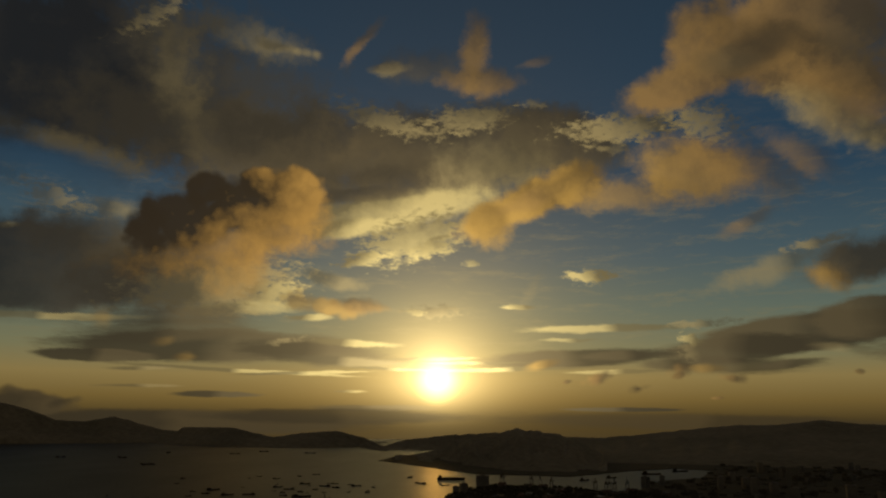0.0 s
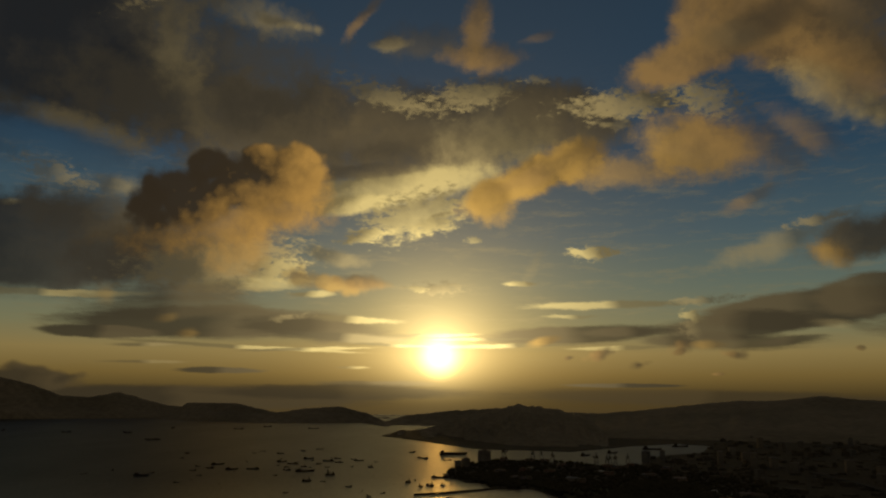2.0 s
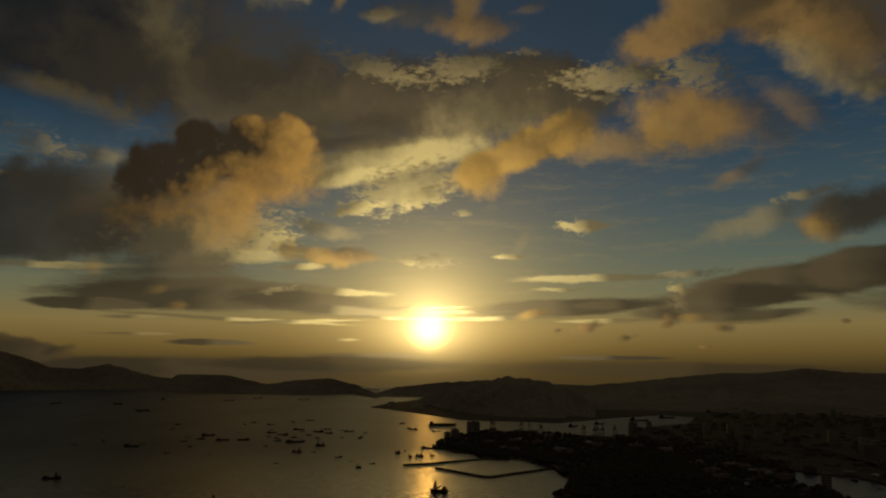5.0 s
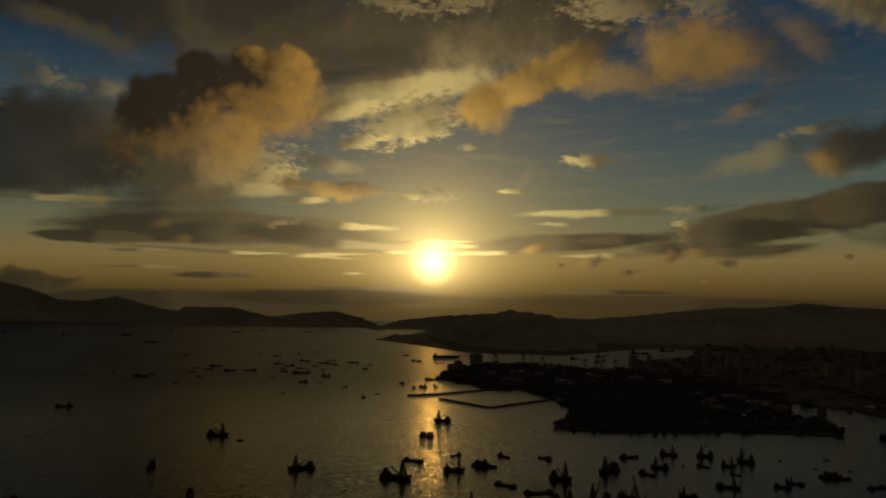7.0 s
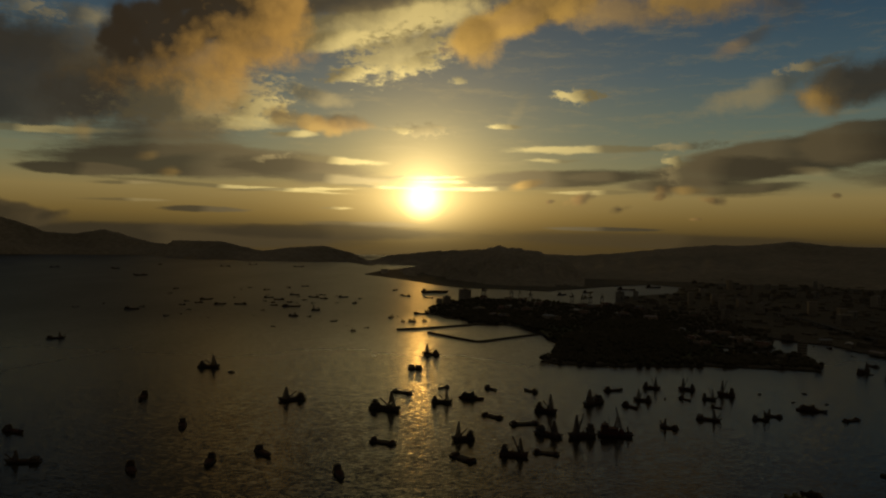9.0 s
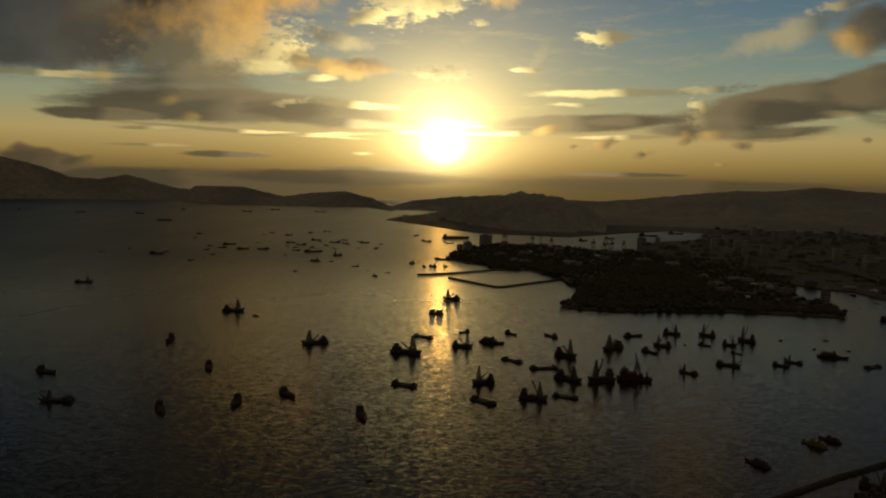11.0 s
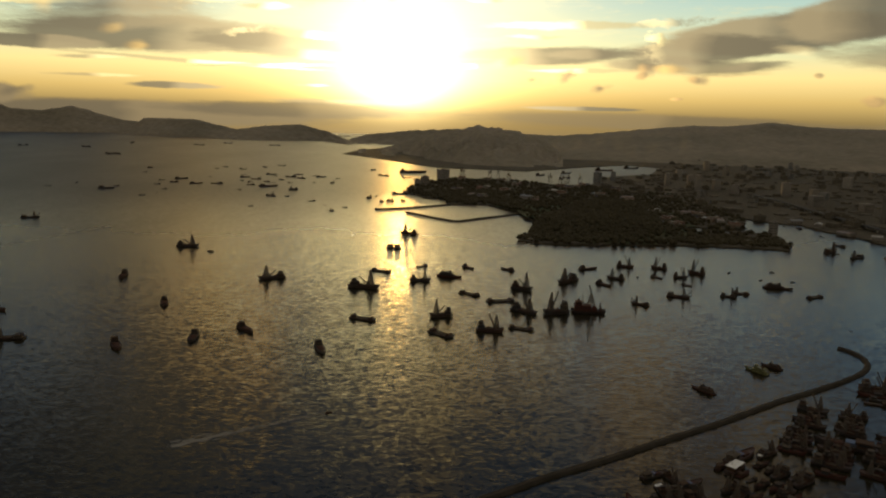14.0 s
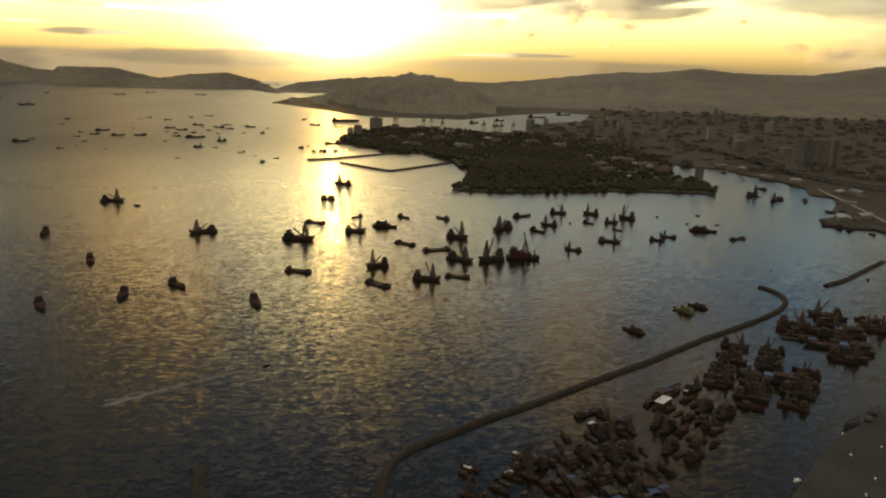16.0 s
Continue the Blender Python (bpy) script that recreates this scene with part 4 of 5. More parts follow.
# ---- water ----
def sea():
    bm = bmesh.new()
    rings = [0, 60, 150, 300, 500, 800, 1200, 1800, 2600, 3600, 4800, 6500]
    n = 72
    prev = [bm.verts.new((0, 0, 0))]
    for r in rings[1:]:
        ring = [bm.verts.new((r * math.cos(2 * math.pi * i / n), r * math.sin(2 * math.pi * i / n), 0)) for i in range(n)]
        for i in range(n):
            j = (i + 1) % n
            if len(prev) == 1:
                bm.faces.new((prev[0], ring[i], ring[j]))
            else:
                bm.faces.new((prev[i], ring[i], ring[j], prev[j]))
        prev = ring
    tagged(mesh_object("water", bm, WATER), "dark rippled harbour water with golden sun glitter", "sea", kind="structure")


sea()


# ---- hills ----
def spline(samples, x):
    xs = [s[0] for s in samples]
    ys = [s[1] for s in samples]
    return float(np.interp(x, xs, ys))


def hill_range(name, label, skyline, foot, crest, steps=150, rows=14, rough=1.0):
    """A range of hills: skyline in (degrees left of +y, degrees above the eye's level); foot and crest are distances."""
    skyline = sorted(skyline)
    a0, a1 = skyline[0][0], skyline[-1][0]
    bm = bmesh.new()
    grid = []
    for i in range(steps + 1):
        a = a0 + (a1 - a0) * i / steps
        e = spline(skyline, a) + 0.05 * rough * noise.fractal((a * 1.7, 3.1, 0), 1.0, 2.0, 4)
        f = foot(a) if callable(foot) else foot
        c = crest(a) if callable(crest) else crest
        top = EYE + math.tan(radians(e)) * c
        end = min(1.0, 9 * i / steps, 9 * (steps - i) / steps) ** 0.7
        top = top * end
        line = []
        for k in range(rows + 4):
            s = k / rows
            r = f + (c - f) * s
            if s <= 1:
                z = -2 + (top + 2) * (s ** 0.8) * (1 - 0.25 * math.sin(math.pi * s))
                z += rough * 55 * s * (1 - s) * noise.fractal((a * 0.9, s * 3, 1.5), 1.0, 2.0, 5)
            else:
                z = top * (1 - (s - 1) * 2.2)
            p = radians(a)
            line.append(bm.verts.new((-math.sin(p) * r, math.cos(p) * r, z)))
        grid.append(line)
    for p, q in zip(grid, grid[1:]):
        for k in range(rows + 3):
            bm.faces.new((p[k], q[k], q[k + 1], p[k + 1]))
    tagged(mesh_object(name, bm, HILL, True), label, "hills", kind="structure")


def wl_left(a):
    return EYE / math.tan(radians(spline(sorted([(28.8, -1.50), (26.5, -1.46), (23.3, -1.38), (20.3, -1.66), (11.8, -1.98), (6.0, -1.93), (4.3, -2.20)]), a) * -1))


hill_range("backdrop_far_hills", "distant hazy hills across the harbour under low cloud", [(4.0, -1.7), (10.0, -1.35), (16.0, -1.0), (30.8, 1.23), (28.2, 0.57), (26.5, -0.11), (24.7, -0.17), (23.0, 0.18), (21.5, -0.24), (19.8, -0.71), (36.0, 1.4), (44.0, 0.8)], lambda a: 4250, lambda a: 4600)
hill_range("backdrop_island_hills", "low dark island hills along the far shore", [(20.3, -1.30), (18.5, -0.52), (16.6, -0.54), (15.0, -0.55), (13.8, -0.87), (12.2, -1.20), (10.2, -0.90), (7.7, -0.75), (6.0, -1.14), (4.7, -1.41), (3.9, -1.61)], lambda a: min(4100, wl_left(a)), lambda a: min(4100, wl_left(a)) + 320)
hill_range("backdrop_headland", "dark wooded headland below the setting sun", rough=2.2, skyline=[(3.4, -2.68), (2.2, -2.49), (-0.8, -1.75), (-2.2, -1.28), (-3.2, -1.12), (-4.0, -0.88), (-4.8, -0.66), (-5.6, -0.5), (-6.2, -0.66), (-6.9, -0.58), (-7.6, -0.8), (-8.4, -0.84), (-9.4, -1.1), (-12.0, -1.7)], foot=lambda a: 2400 - 60 * max(0, min(8, 2.5 - a)), crest=2750)
hill_range("backdrop_mainland_hills", "long dark mainland ridge behind the container port", [(-2.0, -1.9), (-8.9, -1.47), (-11.3, -1.12), (-14.2, -0.87), (-16.6, -0.59), (-18.5, -0.37), (-21.2, -0.11), (-23.4, -0.12), (-26.3, 0.24), (-28.4, 0.01), (-30.8, -0.07), (-33.6, -0.05), (-37.4, 0.58), (-50.0, 1.2)], lambda a: 2350, lambda a: 3700)
hill_range("backdrop_far_ridge", "faint far ridge under the sun", [(4.8, -1.9), (3.4, -1.45), (1.6, -1.25), (0.0, -1.05), (-4.0, -0.8), (-8.0, -1.0), (-14.0, -1.2)], 3250, 3700)


# ---- land ----
def outline(points, wobble, step):
    out = []
    for (x0, y0), (x1, y1) in zip(points, points[1:] + points[:1]):
        n = max(1, int(math.hypot(x1 - x0, y1 - y0) / step))
        for i in range(n):
            x, y = x0 + (x1 - x0) * i / n, y0 + (y1 - y0) * i / n
            out.append((x + wobble * noise.noise((x * 0.06, y * 0.06, 7)), y + wobble * noise.noise((x * 0.06, y * 0.06, 19))))
    return out


def land(name, label, points, height, mat, wobble=5.0, step=9.0):
    """A slab of ground with a sloping stone shore."""
    pts = outline(points, wobble, step)
    bm = bmesh.new()
    low = [bm.verts.new((x, y, -1.0)) for x, y in pts]
    high = [bm.verts.new((x, y, height + 0.3 * noise.noise((x * 0.1, y * 0.1, 0)))) for x, y in pts]
    n = len(pts)
    for i in range(n):
        j = (i + 1) % n
        bm.faces.new((low[i], low[j], high[j], high[i]))
    cap = [bm.edges.get((high[i], high[(i + 1) % n])) for i in range(n)]
    bmesh.ops.triangle_fill(bm, use_beauty=True, edges=cap)
    return tagged(mesh_object(name, bm, mat), label, "land", kind="structure")


PEN = [(62, 1041), (65, 1120), (34, 1119), (23, 1156), (0, 1201), (20, 1324), (54, 1426), (92, 1491), (171, 1469), (241, 1459), (285, 1351), (347, 1396), (363, 1320), (411, 1299), (468, 1191), (441, 949), (403, 856), (366, 841), (335, 860), (322, 828), (371, 810), (410, 820), (410, 786), (395, 735), (375, 704), (340, 715), (289, 726), (232, 722), (175, 718), (133, 726), (112, 735), (131, 781), (157, 854), (152, 909), (152, 956), (119, 1049)]
MAIN = [(692, 2004), (579, 1733), (457, 1645), (347, 1396), (442, 949), (459, 906), (486, 887), (492, 835), (502, 784), (500, 739), (477, 700), (492, 683), (472, 645), (446, 617), (434, 591), (406, 573), (399, 549), (426, 532), (423, 485)]
NORTH = [(-193, 2385), (-139, 2304), (-32, 2082), (69, 1846), (122, 1809), (208, 1791), (290, 1758), (471, 1965), (628, 2096), (692, 2004)]
land("ground_peninsula", "low dark reclaimed peninsula with yards and trees", PEN, 1.3, SOIL)
land("ground_mainland", "flat built-up mainland shore", [(x, y) for x, y in MAIN] + [(900, 480), (2600, 1500), (2600, 3200), (1500, 3200), (900, 2600)], 1.4, SOIL)
land("ground_north_shore", "far low shore at the foot of the hills", [(x, y) for x, y in NORTH] + [(1500, 2600), (1500, 3300), (200, 3300), (-150, 2700)], 1.4, SOIL)


# ---- breakwaters ----
def breakwater(name, label, points, width, height):
    bm = bmesh.new()
    pts = []
    for (x0, y0), (x1, y1) in zip(points, points[1:]):
        n = max(1, int(math.hypot(x1 - x0, y1 - y0) / 3))
        pts += [Vector((x0 + (x1 - x0) * i / n, y0 + (y1 - y0) * i / n, 0)) for i in range(n)]
    pts.append(Vector((*points[-1], 0)))
    for _ in range(6):
        pts = [pts[0]] + [(a + b * 2 + c) / 4 for a, b, c in zip(pts, pts[1:], pts[2:])] + [pts[-1]]
    rings = []
    for i, p in enumerate(pts):
        d = (pts[min(i + 1, len(pts) - 1)] - pts[max(i - 1, 0)]).normalized()
        s = Vector((-d.y, d.x, 0))
        ring = []
        for f, z in ((-1.0, -0.8), (-0.72, 0.45), (-0.42, 1.0), (0.42, 1.0), (0.72, 0.45), (1.0, -0.8)):
            j = 0.14 * noise.noise(p * 0.7 + Vector((f * 3, 0, 5)))
            ring.append(bm.verts.new(p + s * (f + j * (abs(f) > 0.5)) * width + Vector((0, 0, z * height + j * 1.5))))
        rings.append(ring)
    for p, q in zip(rings, rings[1:]):
        for k in range(5):
            bm.faces.new((p[k], p[k + 1], q[k + 1], q[k]))
    bm.faces.new(rings[0])
    bm.faces.new(rings[-1][::-1])
    return tagged(mesh_object(name, bm, ROCK), label, "breakwater", kind="structure")


breakwater("breakwater_shelter", "long curved rubble breakwater of the boat shelter", [(11, 186), (12, 198), (13, 205), (17, 214), (24, 220), (34, 226), (51, 237), (73, 249), (99, 265), (130, 283), (165, 306), (205, 329), (227, 344), (238, 355), (243, 364), (246, 377), (241, 387)], 2.0, 1.2)
breakwater("breakwater_head", "dark rubble breakwater head", [(-38, 189), (-41, 200), (-42, 211), (-41, 214)], 2.6, 1.3)
breakwater("breakwater_outer", "straight dark rubble breakwater off the point", [(-35, 975), (1, 994), (65, 1041)], 4.0, 1.6)
breakwater("breakwater_basin", "bent rubble breakwater round a small basin", [(6, 949), (34, 907), (62, 869), (100, 907), (152, 956)], 4.0, 1.6)
breakwater("jetty", "low dark jetty running out from the quay", [(283, 387), (301, 396), (323, 412), (359, 438)], 2.4, 1.2)

# ---- fleet ----
fleet(derrick_lighter(0, "dark steel derrick lighter with lattice mast, moored"), [
    (-193.1, 677.6, -6.0, 18.9, 12.9), (-95.1, 548.4, -130.5, 17.3, 10.3), (-27.1, 522.6, 142.3, 34.4, 12.9), (7.2, 772.9, 135.1, 16.1, 10.6),
    (13.3, 546.3, -2.4, 13.7, 10.1), (24.6, 446.0, 29.5, 12.3, 13.9), (85.6, 522.1, -62.2, 14.0, 15.5), (125.7, 550.6, -102.6, 18.2, 11.3),
], mast=9.9)
fleet(derrick_lighter(1, "dark derrick lighter with white wheelhouse and raised boom"), [
    (50.7, 415.1, -28.2, 15.6, 11.8), (97.9, 456.4, 31.4, 18.4, 15.2), (77.3, 459.1, -82.2, 49.2, 10.8), (165.9, 562.9, -57.3, 14.3, 9.4),
    (187.1, 611.7, -49.8, 15.0, 9.8), (214.8, 606.2, -54.1, 14.0, 10.8), (219.3, 570.6, 149.1, 11.4, 9.4), (238.9, 585.9, -66.3, 14.2, 14.5),
], mast=9.9)
fleet(derrick_lighter(2, "low crane barge with slim lattice mast and outreaching boom"), [
    (193.7, 505.0, 132.0, 15.6, 8.3), (159.4, 480.8, 108.9, 13.0, 9.4), (230.6, 507.0, 116.6, 11.4, 10.3), (244.3, 517.1, 104.8, 12.9, 7.9),
    (415.8, 699.6, -121.7, 31.7, 17.3), (424.9, 671.7, -126.5, 27.6, 12.1), (-410.3, 844.5, 19.5, 31.9, 11.4), (-205.7, 391.8, 9.9, 18.2, 9.6),
], mast=9.9)
fleet(cargo_boat("dark cargo boat with aft wheelhouse, lying at anchor"), [
    (-203.3, 548.8, -83.2, 21.2, 0.0), (-149.5, 470.3, -72.8, 27.8, 0.0), (16.2, 601.4, -143.4, 11.0, 0.0), (54.0, 598.4, -54.7, 14.0, 0.0),
    (85.0, 591.7, 128.8, 14.2, 0.0), (152.5, 599.3, 18.1, 17.2, 0.0), (150.5, 541.5, -60.0, 15.2, 0.0), (200.2, 569.6, -61.3, 11.7, 0.0),
    (214.3, 542.9, -56.3, 9.1, 0.0), (-146.4, 380.7, -63.8, 32.2, 0.0), (-111.4, 395.8, -85.0, 20.7, 0.0), (-87.1, 412.9, -52.1, 21.2, 0.0),
    (-41.7, 378.4, -74.2, 26.9, 0.0), (-242.9, 450.8, -26.5, 21.6, 0.0),
], hi=17)
fleet(deck_barge("flat dark deck barge with a load of sand"), [
    (-23.2, 437.6, -26.7, 16.3, 0.0), (46.7, 505.4, -44.4, 17.0, 0.0), (22.2, 407.3, -49.4, 18.2, 0.0), (65.8, 485.9, 12.3, 20.3, 0.0),
    (69.6, 419.7, -23.7, 15.5, 0.0), (-16.6, 579.9, -32.0, 17.7, 0.0), (294.1, 508.0, 23.0, 14.6, 0.0),
])
fleet(stack_barge("flat barge carrying two tall dark stacks of boxes"), [
    (-7.8, 687.7, -14.8, 13.8, 0.0),
])
fleet(ferry("red-hulled double-deck passenger ferry on the water"), [
    (36.1, 562.2, -19.4, 19.5, 0.0), (280.8, 536.2, -23.1, 17.9, 0.0), (138.3, 320.4, 121.5, 10.9, 0.0), (186.8, 353.9, 122.6, 10.1, 0.0),
])
fleet(ferry("yellow-green painted ferry lying inside the fairway", YELLOW), [
    (176.1, 347.5, 120.2, 12.6, 0.0),
])
fleet(launch("small dark motor launch with a cabin and awning"), [
    (-166.6, 654.9, -12.1, 6.2, 0.0), (185.1, 570.1, -99.4, 21.6, 0.0), (268.8, 593.5, 33.6, 13.9, 0.0), (281.6, 564.6, 25.2, 11.3, 0.0),
    (307.0, 597.4, -60.8, 15.5, 0.0), (304.8, 559.5, 3.0, 10.5, 0.0), (465.1, 799.4, -33.6, 5.8, 0.0), (457.8, 747.9, -52.2, 8.1, 0.0),
    (41.1, 293.6, -3.2, 4.2, 0.0), (90.5, 443.6, 30.5, 5.1, 0.0), (-14.4, 796.3, -48.3, 5.4, 0.0), (-318.3, 758.1, -1.4, 6.3, 0.0),
    (269.4, 422.0, -92.3, 5.2, 0.0),
], lo=4.0, hi=13)
fleet(dredger("rust-red grab dredger with a raised boom"), [
    (118.6, 459.7, -8.4, 19.3, 20.2),
], lo=18)
fleet(container_ship("long dark container ship with stacked boxes"), [
    (20.4, 1651.1, 5.5, 61.0, 0.0),
], lo=16, hi=16)
fleet(deck_barge("dark deck barge far out in the roads"), [(x, y, 180 * ((i * 37) % 100) / 100 - 90 + 80, l, 0) for i, (x, y, l) in enumerate([
    (-1003.7, 2460.4, 115.6), (-785.7, 2097.1, 54.8), (-310.4, 1716.4, 11.1), (-282.7, 1776.0, 11.2), (-1210.4, 2480.6, 53.5),
    (-1018.0, 2486.6, 31.3), (-810.3, 2141.4, 20.2), (-997.9, 2850.1, 40.2), (-740.0, 2793.1, 36.7), (-686.2, 3012.1, 32.8),
    (-1463.3, 2568.8, 64.4), (-486.9, 2893.0, 30.0), (-67.5, 1697.3, 13.2), (-40.5, 1543.8, 16.9), (8.0, 1502.5, 10.7),
    (-40.7, 1139.9, 4.4), (-4.0, 1182.3, 18.3), (-551.5, 1197.4, 5.7), (-532.9, 1258.4, 7.8), (-2079.6, 3803.5, 78.6),
])], lo=6, hi=26)


def plain_boat(kind, label, group):
    """A small harbour craft: hull, deck, cabin with roof and panes, mast, cargo or awning."""
    name = ("workboat", "fishing_boat", "hopper_barge")[kind]
    ob = thing(name, label, "boat", group)
    part("hull", hull_mesh(16, 4.8, 1.6, 0.85, (0.2, 0.1, 0.7)[kind], (0.9, 1.5, 0.6)[kind], 0.06, 10), RED_HULL if kind == 1 else HULL, ob)
    part("deck", blocks((-7.3, 5.4, -1.9, 1.9, 0.95, 1.04)), DECK, ob)
    x0 = (-7.0, -5.0, -7.2)[kind]
    cabin = part("cabin", blocks((x0, x0 + 4.2, -1.8, 1.8, 1.04, 3.7, 0.05), bevel=0.08), CABIN, ob)
    part("roof", blocks((x0 - 0.3, x0 + 4.6, -2.1, 2.1, 3.705, 3.9)), CABIN, cabin)
    for s in (-1, 1):
        part("window", blocks((x0 + 0.5, x0 + 3.6, s * 1.76 - 0.06, s * 1.76 + 0.06, 2.4, 3.1)), GLASS, cabin)
    part("window", blocks((x0 + 4.08, x0 + 4.22, -1.4, 1.4, 2.4, 3.1)), GLASS, cabin)
    part("hatch", blocks((0.4, 4.2, -1.5, 1.5, 1.045, 1.9, 0.1), bevel=0.05), RUST if kind != 2 else SAND, ob)
    part("mast", rod(bmesh.new(), (x0 + 2, 0, 3.9), (x0 + 2, 0, 7.4 if kind != 1 else 9.0), 0.13, 5, 0.06), STEEL, ob)
    if kind == 1:
        part("outrigger", rod(rod(bmesh.new(), (1.6, 0, 1.0), (1.2, 0, 8.4), 0.13, 5, 0.07), (1.6, 0, 2.0), (6.4, 0, 6.6), 0.1, 5, 0.06), STEEL, ob)
    if kind == 0:
        part("awning", blocks((-2.4, 0.2, -1.8, 1.8, 2.9, 3.0)), BLUE, ob)
    return ob


craft = [plain_boat(0, "small dark workboat with cabin and blue awning", "anchored craft"), plain_boat(1, "red-hulled fishing boat with outrigger masts", "anchored craft"), plain_boat(2, "low hopper barge with a stern cabin", "anchored craft")]
placed = set()


def anchor(kind, x, y, heading, length, tall=1.0):
    first = kind not in placed
    placed.add(kind)
    return moor(craft[kind], x, y, heading, length, first, tall)


for i, (x, y, l) in enumerate([
    (-456.6, 1180.4, 21.7), (-455.7, 1220.8, 7.8), (-372.9, 1093.4, 6.2), (-505.4, 1502.8, 16.0), (-535.5, 1625.5, 10.5),
    (-404.4, 1261.8, 7.2), (-362.6, 1126.5, 6.2), (-369.8, 1184.6, 5.5), (-421.7, 1338.4, 18.1), (-389.7, 1305.1, 20.5),
    (-397.8, 1373.4, 16.5), (-309.4, 1079.2, 6.5), (-349.1, 1287.2, 14.7), (-333.9, 1246.8, 5.4), (-359.9, 1428.2, 7.5),
    (-314.9, 1291.6, 14.1), (-400.6, 1645.2, 13.2), (-394.6, 1701.7, 7.5), (-253.7, 1119.8, 4.5), (-256.7, 1195.5, 8.6),
    (-343.0, 1635.3, 10.9), (-313.6, 1503.2, 12.4), (-298.3, 1438.3, 12.9), (-288.0, 1359.1, 13.3), (-268.1, 1332.7, 12.8),
] + [
    (-256.2, 1281.2, 9.2), (-225.1, 1178.8, 3.7), (-269.5, 1395.5, 13.4), (-268.6, 1440.4, 6.9), (-240.5, 1344.9, 15.8),
    (-224.5, 1263.5, 21.6), (-226.6, 1331.1, 10.3), (-262.1, 1512.1, 14.3), (-246.5, 1470.0, 13.8), (-222.9, 1393.9, 14.0),
    (-171.1, 1113.7, 5.1), (-198.3, 1334.8, 15.3), (-215.7, 1462.4, 14.6), (-217.3, 1527.0, 11.7), (-191.8, 1433.1, 21.7),
    (-207.1, 1524.8, 9.3), (-176.2, 1505.5, 13.5), (-160.1, 1476.8, 13.2), (-158.3, 1348.2, 12.1), (-125.5, 1447.0, 10.7),
    (-127.5, 1057.9, 7.1), (-104.3, 1010.4, 6.0), (-76.2, 989.5, 5.1), (-197.9, 986.2, 12.3),
]):
    across = math.degrees(math.atan2(y, x)) - 90
    anchor((0, 2, 0, 2, 1)[i % 5], x, y, across + (i * 61) % 41 - 20 + 180 * (i % 2), max(5.0, l), 0.9)
for i, (x, y, l) in enumerate([
    (416, 690, 13), (452, 668, 11), (474, 905, 9), (462, 880, 8), (470, 862, 9), (503, 905, 9), (466, 806, 10), (447, 738, 10),
    (338, 402, 13), (318, 398, 9), (399, 548, 12), (404, 533, 14), (412, 519, 14), (442, 606, 12),
]):
    anchor((2, 0, 1)[i % 3], x, y, (i * 67) % 180, l, 1.0)
for i, (x, y, l) in enumerate([(374, 1720, 24), (496, 1850, 28), (598, 1960, 26), (300, 1640, 18)]):
    coaster = cargo_boat("grey coaster lying in the port channel") if i == 0 else coaster
    moor(coaster, x, y, (20, -12, 8, 40)[i], l, i == 0)
lighter = derrick_lighter(0, "derrick lighter with tall mast far out in the roads")
fleet(lighter, [(x, y, 20 * i, l, h) for i, (x, y, l, h) in enumerate([
    (-195.4, 1118.8, 13.8, 7.7), (-174.7, 1208.4, 17.4, 15.7), (-125.6, 1343.5, 9.9, 10.2), (-90.1, 951.3, 7.1, 11.6), (-49.8, 1114.1, 11.0, 10.1),
    (-30.7, 1066.5, 6.5, 9.7), (-18.1, 1076.5, 14.9, 9.8), (-0.3, 1080.7, 8.4, 9.0), (5.0, 1220.2, 13.3, 7.4),
])], lo=8, mast=9.9)

# ---- boat shelter ----
def inside(x, y, ring):
    hit = False
    for (x0, y0), (x1, y1) in zip(ring, ring[1:] + ring[:1]):
        if (y0 > y) != (y1 > y) and x < (x1 - x0) * (y - y0) / (y1 - y0) + x0:
            hit = not hit
    return hit


rng = random.Random(5)
raft_lighter = derrick_lighter(1, "rust-stained derrick lighter rafted up in the shelter")
raft_first = True


def raft(ring, heading, length, beam, gap, share):
    """Boats side by side in rows over a stretch of the shelter."""
    global raft_first
    c, s = math.cos(radians(heading)), math.sin(radians(heading))
    mx, my = sum(p[0] for p in ring) / len(ring), sum(p[1] for p in ring) / len(ring)
    for i in range(-8, 9):
        for j in range(-14, 15):
            u, v = i * (length + gap) + (j % 3) * 1.2, j * beam * 1.12
            x, y = mx + u * c - v * s + rng.uniform(-0.4, 0.4), my + u * s + v * c
            if not inside(x, y, ring) or rng.random() > share:
                continue
            turn = heading + rng.uniform(-7, 7) + (180 if rng.random() < 0.4 else 0)
            k = rng.random()
            size = length * rng.uniform(0.8, 1.15)
            if k < 0.36:
                moor(raft_lighter, x, y, turn, size * 1.1, raft_first, rng.uniform(0.9, 1.3))
                raft_first = False
            else:
                anchor(0 if k < 0.45 else 1 if k < 0.85 else 2, x, y, turn, size, rng.uniform(0.8, 1.1))


